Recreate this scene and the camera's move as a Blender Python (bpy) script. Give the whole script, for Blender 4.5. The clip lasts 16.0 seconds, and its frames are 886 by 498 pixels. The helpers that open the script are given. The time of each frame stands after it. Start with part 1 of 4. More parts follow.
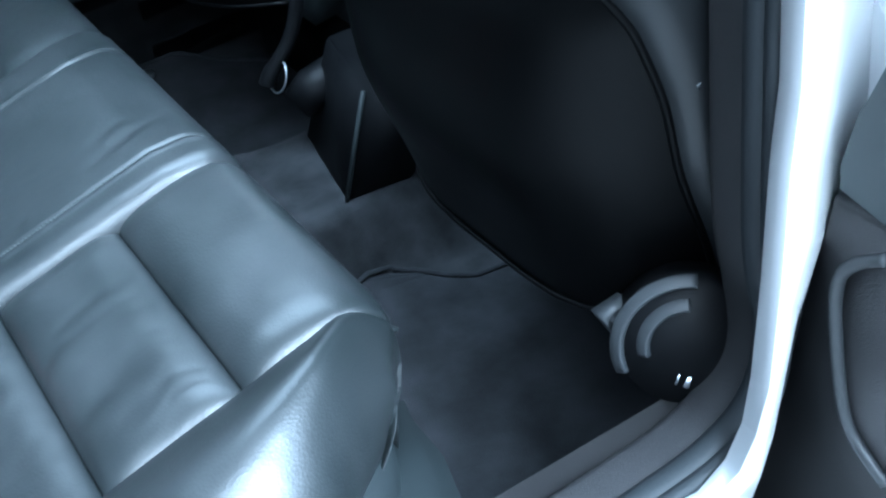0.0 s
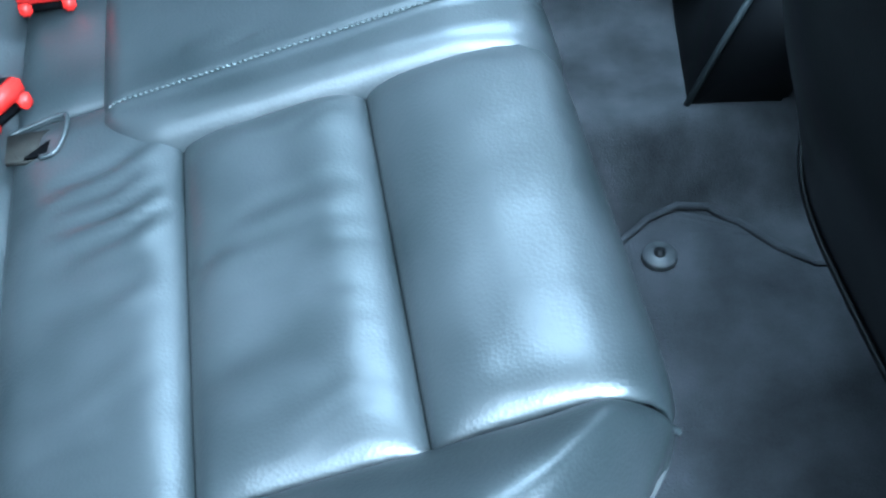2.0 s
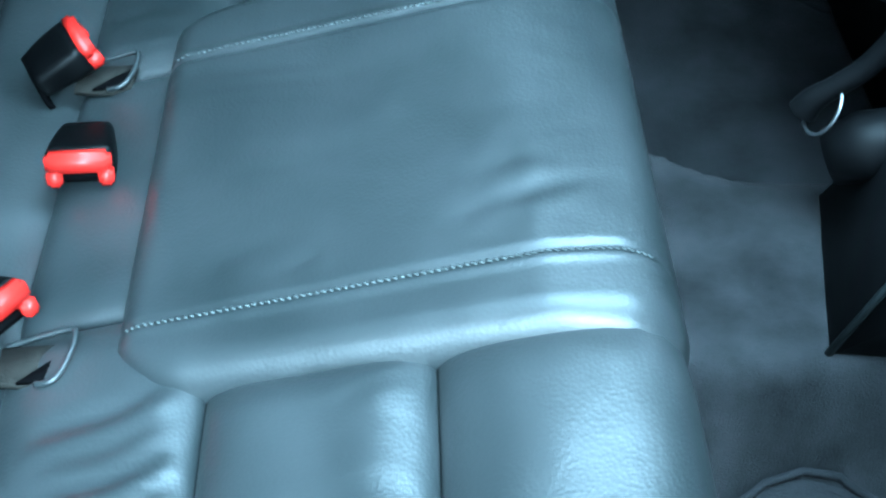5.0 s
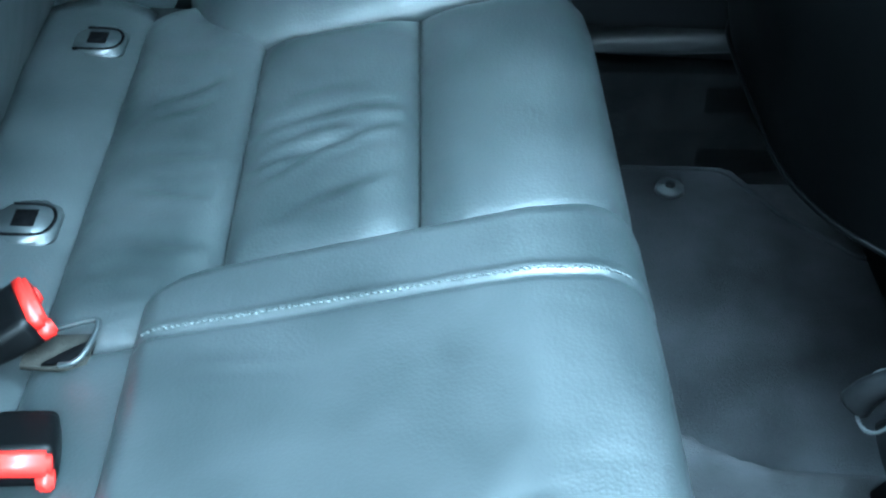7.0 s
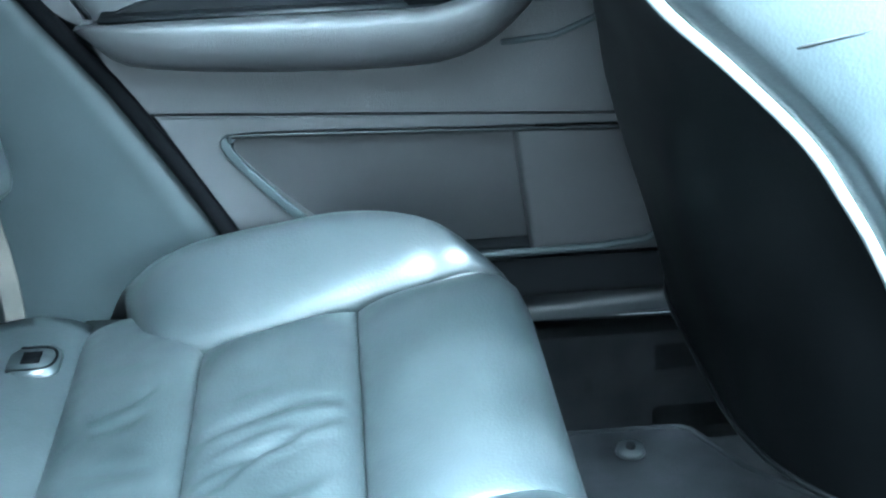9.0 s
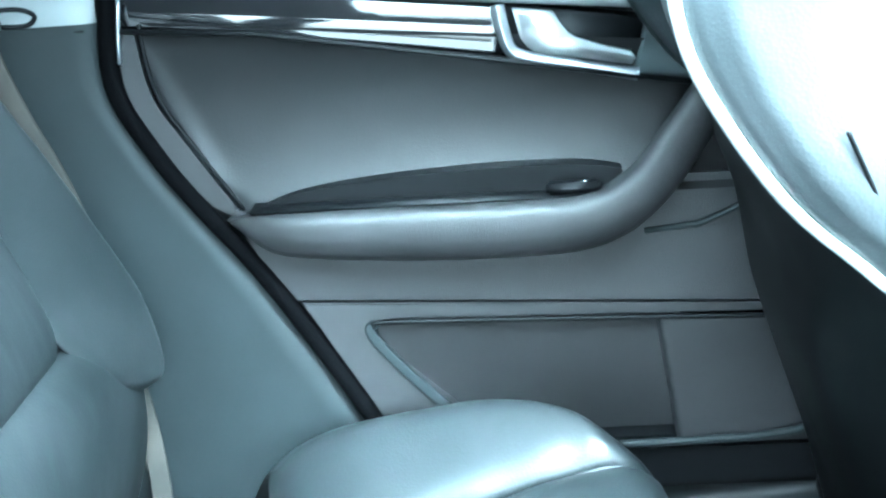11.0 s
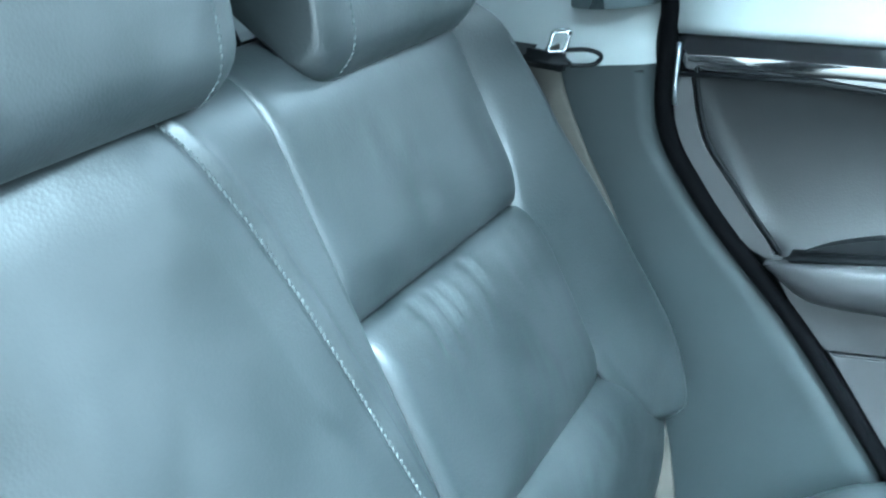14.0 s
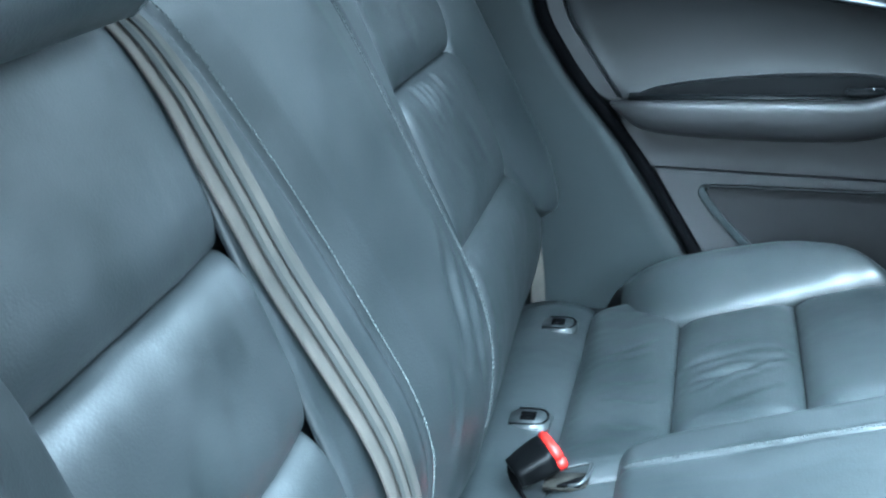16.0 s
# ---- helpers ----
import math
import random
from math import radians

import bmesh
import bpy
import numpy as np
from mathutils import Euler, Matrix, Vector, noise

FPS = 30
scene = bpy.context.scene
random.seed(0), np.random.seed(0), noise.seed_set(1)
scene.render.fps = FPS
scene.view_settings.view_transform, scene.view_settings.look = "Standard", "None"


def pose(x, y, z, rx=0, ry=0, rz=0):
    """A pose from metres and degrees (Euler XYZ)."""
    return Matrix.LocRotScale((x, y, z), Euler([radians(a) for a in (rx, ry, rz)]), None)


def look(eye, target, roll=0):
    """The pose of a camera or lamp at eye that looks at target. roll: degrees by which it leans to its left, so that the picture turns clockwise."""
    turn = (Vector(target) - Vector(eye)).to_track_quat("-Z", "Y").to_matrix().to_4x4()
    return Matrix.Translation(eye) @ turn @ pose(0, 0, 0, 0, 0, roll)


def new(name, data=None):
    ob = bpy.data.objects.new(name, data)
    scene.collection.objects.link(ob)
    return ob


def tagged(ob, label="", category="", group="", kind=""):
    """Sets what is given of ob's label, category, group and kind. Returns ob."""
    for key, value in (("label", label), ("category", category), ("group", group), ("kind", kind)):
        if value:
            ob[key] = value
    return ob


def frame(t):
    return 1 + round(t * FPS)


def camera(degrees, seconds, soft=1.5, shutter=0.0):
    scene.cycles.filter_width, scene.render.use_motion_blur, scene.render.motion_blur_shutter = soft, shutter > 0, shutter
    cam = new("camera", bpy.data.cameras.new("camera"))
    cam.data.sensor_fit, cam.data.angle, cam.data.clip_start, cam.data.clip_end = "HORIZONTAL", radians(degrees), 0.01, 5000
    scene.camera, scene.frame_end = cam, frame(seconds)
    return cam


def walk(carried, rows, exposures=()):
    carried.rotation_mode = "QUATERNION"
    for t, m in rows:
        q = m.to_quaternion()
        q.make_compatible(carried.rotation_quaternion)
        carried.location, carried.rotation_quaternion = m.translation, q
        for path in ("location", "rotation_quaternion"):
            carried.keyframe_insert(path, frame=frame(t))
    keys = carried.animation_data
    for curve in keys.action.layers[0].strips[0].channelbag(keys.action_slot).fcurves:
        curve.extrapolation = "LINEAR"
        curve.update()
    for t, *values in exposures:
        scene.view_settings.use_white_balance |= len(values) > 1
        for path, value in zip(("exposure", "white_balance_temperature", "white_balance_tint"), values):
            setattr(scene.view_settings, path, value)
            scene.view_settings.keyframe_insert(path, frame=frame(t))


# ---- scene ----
cam = camera(38.0, 16.0, 2.4)
PATH = [
    (0, (-0.325, -1.259, 1.023), (0.38, 0.189, -0.162), -10.4),
    (0.5, (-0.277, -1.133, 0.998), (0.293, 0.339, -0.23), -9.2),
    (1, (-0.228, -1.013, 0.974), (0.2, 0.473, -0.294), -5.9),
    (1.5, (-0.203, -0.916, 0.947), (0.096, 0.535, -0.397), -1.3),
    (2, (-0.187, -0.87, 0.925), (0.001, 0.476, -0.543), -1.7),
    (2.5, (-0.181, -0.861, 0.917), (-0.017, 0.461, -0.574), -1.3),
    (3, (-0.179, -0.829, 0.912), (-0.02, 0.509, -0.566), -0.5),
    (5.5, (-0.158, -0.594, 0.882), (-0.114, 0.855, -0.495), 1.3),
    (6, (-0.16, -0.552, 0.873), (-0.108, 0.947, -0.45), 2.1),
    (6.5, (-0.167, -0.513, 0.871), (-0.099, 1.029, -0.401), 2.9),
    (7, (-0.165, -0.482, 0.87), (-0.091, 1.094, -0.358), 3.1),
    (7.5, (-0.162, -0.459, 0.865), (-0.081, 1.15, -0.32), 2.3),
    (8, (-0.161, -0.448, 0.871), (-0.065, 1.2, -0.257), 0.7),
    (8.5, (-0.154, -0.445, 0.876), (-0.044, 1.263, -0.16), -1.0),
    (9, (-0.146, -0.453, 0.875), (-0.011, 1.336, -0.01), -1.6),
    (11.5, (-0.134, -0.434, 0.914), (-0.35, 1.449, 0.278), -4.0),
    (12, (-0.168, -0.421, 0.933), (-0.541, 1.441, 0.305), -4.1),
    (12.5, (-0.183, -0.423, 0.94), (-0.732, 1.406, 0.346), -5.1),
    (13, (-0.185, -0.43, 0.945), (-0.848, 1.366, 0.364), -5.3),
    (13.5, (-0.186, -0.441, 0.956), (-0.916, 1.322, 0.356), -5.0),
    (14, (-0.202, -0.47, 0.95), (-0.967, 1.277, 0.346), -4.7),
    (14.5, (-0.211, -0.55, 0.944), (-0.977, 1.192, 0.328), -4.4),
    (15, (-0.222, -0.641, 0.939), (-0.939, 1.107, 0.283), -3.9),
    (15.5, (-0.226, -0.785, 0.939), (-0.84, 0.989, 0.249), -3.0),
    (16, (-0.246, -0.981, 0.923), (-0.657, 0.867, 0.279), -2.4),
]
walk(cam, [(t, look(e, g, r)) for t, e, g, r in PATH], [(0.0, 1.27, 4650, -3), (2.5, 2.0, 4450, -10), (5.5, 1.95, 4250, -19), (7.0, 2.8, 4450, -16), (9.0, 3.75, 4750, -12), (11.5, 4.1, 4790, -15), (12.5, 4.05, 4800, -16), (15.0, 3.4, 4850, -10), (16.0, 2.88, 4800, -8)])

# ---------------------------------------------------------------- world and light
world = bpy.data.worlds.new("world")
scene.world = world
world.use_nodes = True
wt = world.node_tree
sky = wt.nodes.new("ShaderNodeTexSky")
sky.sky_type, sky.sun_disc = "NISHITA", False
sky.sun_elevation, sky.sun_rotation = radians(50), radians(180)
sky.air_density, sky.dust_density, sky.ozone_density = 0.5, 8.0, 0.4
pale = wt.nodes.new("ShaderNodeHueSaturation")
pale.inputs["Saturation"].default_value = 0.4
wt.links.new(sky.outputs[0], pale.inputs["Color"])
wt.links.new(pale.outputs[0], wt.nodes["Background"].inputs[0])
wt.nodes["Background"].inputs[1].default_value = 0.14
sun = new("sun", bpy.data.lights.new("sun", "SUN"))
sun.data.energy, sun.data.angle, sun.data.color = 4.6, radians(30), (0.97, 0.985, 1.0)
sun.matrix_world = look((0.9, -3.2, 3.9), (0, 0, 0))


def window_light(name, at, to, width, height, power, spread=170):
    """An area lamp at an opening: the sky's light by a window, and added fill."""
    lamp = new(name, bpy.data.lights.new(name, "AREA"))
    lamp.data.shape, lamp.data.size, lamp.data.size_y = "RECTANGLE", width, height
    lamp.data.energy, lamp.data.color, lamp.data.spread = power, (0.95, 0.98, 1.0), radians(spread)
    lamp.matrix_world = look(at, to)
    return lamp


window_light("rear_door_window_light", (-0.05, 0.82, 0.99), (-0.15, 0.0, 0.45), 0.75, 0.28, 0.7)
window_light("front_door_window_light", (0.75, 0.84, 0.97), (0.45, 0.0, 0.4), 0.7, 0.30, 0.4, 110)
# added narrow fill that brightens the inner side of the far front seat
window_light("front_seat_side_fill", (0.75, -0.80, 0.97), (0.34, 0.2, 0.62), 0.7, 0.30, 11.0, 45)
window_light("windscreen_light", (1.38, 0.018, 1.03), (-0.2, 0.018, 0.6), 1.25, 0.42, 0.2)
# added fill from overhead, hung below the roof opening to brighten the cushions
window_light("overhead_fill_light", (0.13, 0.018, 1.16), (0.10, 0.018, 0.0), 0.48, 0.80, 4.6, 128)

# ---------------------------------------------------------------- materials


def material(name, color, rough=0.5, metal=0.0, grain=0.0, grain_size=400.0, stain=0.12, stain_size=9.0, coat=0.0, rough_var=0.08, tint=None, vor=False, sheen=0.0, spec=0.5, contrast=1.5, wave=0.0):
    m = bpy.data.materials.new(name)
    m.use_nodes = True
    nt = m.node_tree
    b = nt.nodes["Principled BSDF"]
    geo = nt.nodes.new("ShaderNodeTexCoord")
    big = nt.nodes.new("ShaderNodeTexNoise")
    big.inputs["Scale"].default_value, big.inputs["Detail"].default_value = stain_size, 5
    nt.links.new(geo.outputs["Object"], big.inputs["Vector"])
    fine = nt.nodes.new("ShaderNodeTexNoise")
    fine.inputs["Scale"].default_value, fine.inputs["Detail"].default_value = grain_size, 3
    nt.links.new(geo.outputs["Object"], fine.inputs["Vector"])
    mix = nt.nodes.new("ShaderNodeMix")
    mix.data_type = "RGBA"
    lo = [c * (1 - stain) for c in color]
    hi = [min(1, c * (1 + stain)) for c in (tint or color)]
    mix.inputs["A"].default_value, mix.inputs["B"].default_value = (*lo, 1), (*hi, 1)
    add = nt.nodes.new("ShaderNodeMath")
    add.operation = "MULTIPLY_ADD"
    add.inputs[1].default_value = 0.35
    nt.links.new(fine.outputs["Fac"], add.inputs[0])
    sub = nt.nodes.new("ShaderNodeMath")
    sub.operation = "MULTIPLY_ADD"
    sub.inputs[1].default_value, sub.inputs[2].default_value = contrast, 0.32 - 0.5 * contrast
    nt.links.new(big.outputs["Fac"], sub.inputs[0])
    nt.links.new(sub.outputs[0], add.inputs[2])
    nt.links.new(add.outputs[0], mix.inputs["Factor"])
    nt.links.new(mix.outputs["Result"], b.inputs["Base Color"])
    rr = nt.nodes.new("ShaderNodeMapRange")
    rr.inputs["To Min"].default_value, rr.inputs["To Max"].default_value = max(0.02, rough - rough_var), min(1, rough + rough_var)
    nt.links.new(big.outputs["Fac"], rr.inputs["Value"])
    nt.links.new(rr.outputs[0], b.inputs["Roughness"])
    b.inputs["Metallic"].default_value = metal
    b.inputs["Specular IOR Level"].default_value = spec
    b.inputs["Coat Weight"].default_value = coat
    b.inputs["Coat Roughness"].default_value = 0.05
    b.inputs["Sheen Weight"].default_value = sheen
    if grain:
        bump = nt.nodes.new("ShaderNodeBump")
        bump.inputs["Strength"].default_value, bump.inputs["Distance"].default_value = grain, 0.0012
        if vor:
            v = nt.nodes.new("ShaderNodeTexVoronoi")
            v.inputs["Scale"].default_value = grain_size
            nt.links.new(geo.outputs["Object"], v.inputs["Vector"])
            nt.links.new(v.outputs["Distance"], bump.inputs["Height"])
        else:
            nt.links.new(fine.outputs["Fac"], bump.inputs["Height"])
        nt.links.new(bump.outputs[0], b.inputs["Normal"])
        if wave:
            slack = nt.nodes.new("ShaderNodeTexNoise")
            slack.inputs["Scale"].default_value, slack.inputs["Detail"].default_value = 24, 1
            nt.links.new(geo.outputs["Object"], slack.inputs["Vector"])
            soft = nt.nodes.new("ShaderNodeBump")
            soft.inputs["Strength"].default_value, soft.inputs["Distance"].default_value = wave, 0.012
            nt.links.new(slack.outputs["Fac"], soft.inputs["Height"])
            nt.links.new(soft.outputs[0], bump.inputs["Normal"])
    return m


LEATHER = material("leather", (0.0175, 0.0220, 0.0232), 0.40, spec=0.68, grain=0.11, grain_size=420, stain=0.22, contrast=2.6, rough_var=0.10, stain_size=11, vor=True, tint=(0.022, 0.025, 0.0265), wave=0.10)
THREAD = material("thread", (0.085, 0.094, 0.094), 0.95, spec=0.05, grain=0.4, grain_size=900)
# insert leather, darkened: the shade under the window ledge is in this colour
INSERT_SHADED = material("shaded_insert_leather", (0.0100, 0.0100, 0.0106), 0.5, grain=0.10, grain_size=600, stain=0.2, spec=0.30, vor=True)
TRIM = material("trim_plastic", (0.060, 0.074, 0.078), 0.55, grain=0.25, grain_size=900, stain=0.12)
SIDE = material("side_trim_plastic", (0.0145, 0.0188, 0.0202), 0.6, grain=0.25, grain_size=900, stain=0.22, contrast=2.2, spec=0.33)
DOORSKIN = material("door_plastic", (0.0300, 0.0294, 0.0306), 0.45, grain=0.5, grain_size=800, stain=0.22, contrast=2.4, spec=0.40)
DARK = material("dark_plastic", (0.005, 0.0053, 0.006), 0.45, grain=0.25, grain_size=900, spec=0.12)
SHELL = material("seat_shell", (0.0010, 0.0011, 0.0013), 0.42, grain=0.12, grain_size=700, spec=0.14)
FLANK = material("glossy_shell", (0.014, 0.0155, 0.017), 0.36, grain=0.1, grain_size=700, spec=0.6)
RUBBER = material("rubber", (0.0015, 0.0015, 0.0018), 0.85, grain=0.15, grain_size=500, spec=0.03)
DOOR_SEAL = material("doorway_seal", (0.022, 0.025, 0.028), 0.6, grain=0.15, grain_size=500, spec=0.3)
CARPET = material("carpet", (0.0165, 0.0176, 0.0195), 0.97, grain=1.0, grain_size=700, stain=0.28, contrast=2.6, stain_size=20, tint=(0.0255, 0.0265, 0.029), sheen=0.02, spec=0.1)
MAT = material("floor_mat", (0.0145, 0.0154, 0.0172), 0.95, grain=1.0, grain_size=520, stain=0.25, contrast=2.4, stain_size=15, tint=(0.0245, 0.0257, 0.0286), sheen=0.01, spec=0.06)
FELT = material("felt_lining", (0.020, 0.019, 0.0165), 0.95, grain=0.8, grain_size=500, stain=0.3, contrast=2.4, stain_size=60, spec=0.1)
PALE = material("pale_trim", (0.30, 0.32, 0.32), 0.6, grain=0.3, grain_size=900, stain=0.08, spec=0.3)
PIANO = material("piano_black", (0.006, 0.006, 0.007), 0.06, coat=1.0, rough_var=0.02, stain=0.05)
CHROME = material("chrome", (0.75, 0.77, 0.78), 0.14, metal=1.0, rough_var=0.05, stain=0.05)
SATIN = material("satin_aluminium", (0.42, 0.44, 0.46), 0.35, metal=0.9, rough_var=0.06)
BRUSHED = material("brushed_chrome", (0.80, 0.82, 0.83), 0.36, metal=0.95, rough_var=0.05, stain=0.04)
RED = material("red_plastic", (0.60, 0.018, 0.013), 0.38, grain=0.06, grain_size=600, stain=0.06, spec=0.35)
WEB = material("belt_webbing", (0.064, 0.062, 0.056), 0.8, grain=0.2, grain_size=900, stain=0.2, contrast=2.6, stain_size=14, spec=0.2, tint=(0.080, 0.072, 0.063))
WEB_DARK = material("belt_webbing_rib", (0.040, 0.041, 0.038), 0.85, grain=0.2, grain_size=900, stain=0.14, spec=0.2)
PAINT = material("white_paint", (0.82, 0.83, 0.84), 0.25, coat=0.6, stain=0.02)
ROOFCLOTH = material("roof_cloth", (0.13, 0.13, 0.128), 0.95, grain=0.5, grain_size=600, stain=0.06)
GROUND = material("pale_concrete", (0.26, 0.255, 0.245), 0.9, grain=0.5, grain_size=60, stain=0.2, stain_size=1.3)
PIPING = material("piping", (0.30, 0.31, 0.30), 0.4, stain=0.08)
KNOB = material("knob_plastic", (0.030, 0.033, 0.036), 0.5, grain=0.15, grain_size=500)
TINTED = material("tinted_glass", (0.012, 0.014, 0.015), 0.05, rough_var=0.02, stain=0.05)
GLASS = bpy.data.materials.new("glass")
GLASS.use_nodes = True
gb = GLASS.node_tree.nodes["Principled BSDF"]
gb.inputs["Base Color"].default_value, gb.inputs["Roughness"].default_value = (0.93, 0.97, 0.96, 1), 0.0
gb.inputs["Transmission Weight"].default_value, gb.inputs["IOR"].default_value = 1.0, 1.45

# ---------------------------------------------------------------- mesh helpers


def empty(name, at, label="", category="", group="", kind=""):
    ob = new(name)
    ob.location = at
    return tagged(ob, label, category, group, kind)


def part(name, bm, mat, parent=None, label="", smooth=True):
    """Links a bmesh in world places as one mesh, under parent if given."""
    me = bpy.data.meshes.new(name)
    bmesh.ops.recalc_face_normals(bm, faces=bm.faces)
    bm.to_mesh(me)
    bm.free()
    me.materials.append(mat)
    for p in me.polygons:
        p.use_smooth = smooth
    ob = new(name, me)
    if parent:
        top, off = parent, Vector((0, 0, 0))
        while top:
            off += top.location
            top = top.parent
        me.transform(Matrix.Translation(-off))
        ob.parent = parent
    if label:
        ob["label"] = label
    return ob


def edges_in(n):
    """n steps from 0 to 1, close together at both ends."""
    return [0.5 - 0.5 * math.cos(math.pi * i / (n - 1)) for i in range(n)]


def even(n):
    return [i / (n - 1) for i in range(n)]


def sheet(fn, us, vs, close=True, wrap=False):
    bm = bmesh.new()
    rows = [[bm.verts.new(fn(u, v)) for v in vs] for u in us]
    n = len(vs)
    for a, b in zip(rows, rows[1:]):
        for j in range(n if wrap else n - 1):
            k = (j + 1) % n
            bm.faces.new((a[j], a[k], b[k], b[j]))
    if close:
        rim = [e for e in bm.edges if e.is_boundary]
        if rim:
            bmesh.ops.holes_fill(bm, edges=rim, sides=0)
    return bm


def rounded(d, r):
    """0 at an edge, 1 further than r from it, along a quarter circle."""
    k = 1 - min(max(d / r, 0), 1)
    return math.sqrt(max(0.0, 1 - k * k))


def curve_at(pts, f):
    """A smooth (Catmull-Rom) curve through pts, f from 0 to 1."""
    n = len(pts) - 1
    x = min(max(f, 0), 1) * n
    i = min(int(x), n - 1)
    t = x - i
    p = [Vector(pts[min(max(i + k, 0), n)]) for k in (-1, 0, 1, 2)]
    return 0.5 * (2 * p[1] + (p[2] - p[0]) * t + (2 * p[0] - 5 * p[1] + 4 * p[2] - p[3]) * t * t + (3 * p[1] - p[0] - 3 * p[2] + p[3]) * t ** 3)


def smooth_line(pts, n):
    return [curve_at(pts, i / (n - 1)) for i in range(n)]


def sweep(pts, section, sizes=None, side=None, caps=True):
    """A closed section (list of across, up) along pts; side: the across direction to start from."""
    pts = [Vector(p) for p in pts]
    bm, rings = bmesh.new(), []
    last = Vector(side) if side else None
    for i, p in enumerate(pts):
        d = (pts[min(i + 1, len(pts) - 1)] - pts[max(i - 1, 0)]).normalized()
        if last is None:
            last = d.orthogonal()
        a = (last - d * last.dot(d)).normalized()
        last = a if side is None else Vector(side)
        up = d.cross(a)
        s = sizes[i] if sizes else 1
        rings.append([bm.verts.new(p + a * (q[0] * s) + up * (q[1] * s)) for q in section])
    n = len(section)
    for r, q in zip(rings, rings[1:]):
        for j in range(n):
            bm.faces.new((r[j], r[(j + 1) % n], q[(j + 1) % n], q[j]))
    if caps:
        bm.faces.new(rings[0][::-1])
        bm.faces.new(rings[-1])
    return bm


def ring(r, n=10, flat=1.0):
    return [(r * math.cos(2 * math.pi * i / n), r * flat * math.sin(2 * math.pi * i / n)) for i in range(n)]


def round_rect(w, h, r, n=4):
    out = []
    for cx, cy, a in ((w / 2 - r, h / 2 - r, 0), (-w / 2 + r, h / 2 - r, 90), (-w / 2 + r, -h / 2 + r, 180), (w / 2 - r, -h / 2 + r, 270)):
        out += [(cx + r * math.cos(radians(a + 90 * i / n)), cy + r * math.sin(radians(a + 90 * i / n))) for i in range(n + 1)]
    return out


def slab(outline, y0, y1, bevel=0.003, axis="y"):
    """A plate: outline in (x, z) from y0 (seen side) to y1; axis 'z': outline in (x, y)."""
    bm = bmesh.new()
    put = (lambda p, d: (p[0], d, p[1])) if axis == "y" else (lambda p, d: (p[0], p[1], d))
    a = [bm.verts.new(put(p, y0)) for p in outline]
    b = [bm.verts.new(put(p, y1)) for p in outline]
    top = bm.faces.new(a)
    bm.faces.new(b[::-1])
    n = len(outline)
    for i in range(n):
        bm.faces.new((a[i], b[i], b[(i + 1) % n], a[(i + 1) % n]))
    if bevel:
        bmesh.ops.bevel(bm, geom=list(top.edges), offset=bevel, segments=2, affect="EDGES")
    return bm


def block(size, m, bevel=0.004, segments=2):
    bm = bmesh.new()
    bmesh.ops.create_cube(bm, size=1, matrix=m @ Matrix.Diagonal((*size, 1)))
    if bevel:
        bmesh.ops.bevel(bm, geom=bm.edges, offset=bevel, segments=segments, affect="EDGES")
    return bm


def disc(r, h, m, n=24, bevel=0.001):
    bm = bmesh.new()
    bmesh.ops.create_cone(bm, cap_ends=True, segments=n, radius1=r, radius2=r * 0.92, depth=h, matrix=m)
    return bm


def stitches(line, up, length=0.0045, gap=0.0028, width=0.0016, slant=0.35):
    """Short threads along a line; up(i) gives the way out of the leather."""
    bm, run, nxt = bmesh.new(), 0.0, 0.0
    for i in range(len(line) - 1):
        p, q = line[i], line[i + 1]
        d, n = (q - p), up(i / (len(line) - 1))
        seg = d.length
        d = d.normalized()
        a = d.cross(n).normalized()
        while nxt < run + seg:
            c = p + d * (nxt - run)
            e = (d + a * slant).normalized() * (length / 2)
            w = e.cross(n).normalized() * (width / 2)
            vs = [bm.verts.new(c + s * e + t * w + n * (0.0 if k else 0.0011)) for k in (0, 1) for s, t in ((-1, -1), (-1, 1), (1, 1), (1, -1))]
            bm.faces.new(vs[:4])
            for j in range(4):
                bm.faces.new((vs[j], vs[4 + j], vs[4 + (j + 1) % 4], vs[(j + 1) % 4]))
            nxt += length + gap
        run += seg
    return bm


def mirror(p):
    return (p[0], 0.036 - p[1], p[2])


# ---------------------------------------------------------------- rear bench cushion
MID = 0.018


def cushion_line(s):
    """Side line of the cushion: place (x, z) and way out of it, by the run s."""
    a0 = math.atan(0.25)
    if s < -0.049:
        return s, 0.379 + 0.25 * s, -math.sin(a0), math.cos(a0)
    r, x0, z0 = 0.033, -0.049, 0.36675
    cx, cz = x0 + r * math.sin(a0), z0 - r * math.cos(a0)
    turn = min((s + 0.049) / r, radians(112))
    a = math.pi / 2 + a0 - turn
    x, z = cx + r * math.cos(a), cz + r * math.sin(a)
    rest = (s + 0.049) - radians(112) * r
    if rest > 0:
        x, z = x + rest * math.sin(a), z - rest * math.cos(a)
    return x, z, math.cos(a), math.sin(a)


def on_cushion(s, y, h):
    x, z, nx, nz = cushion_line(s)
    h *= 1 - 0.62 * min(1, max(0, (s + 0.075) / 0.07))
    return Vector((x + nx * h, y, z + nz * h))


def folds(p, q, amount, seed):
    """Soft creases of worn leather that run along p."""
    n = noise.noise(Vector((p * 9 + q * 13, q * 42 + 2.2 * noise.noise(Vector((p * 14, q * 9, seed))), seed)))
    k = noise.noise(Vector((p * 7, q * 7, seed + 5))) * 0.5 + 0.5
    return amount * (1 - abs(n) * 2.2) * k


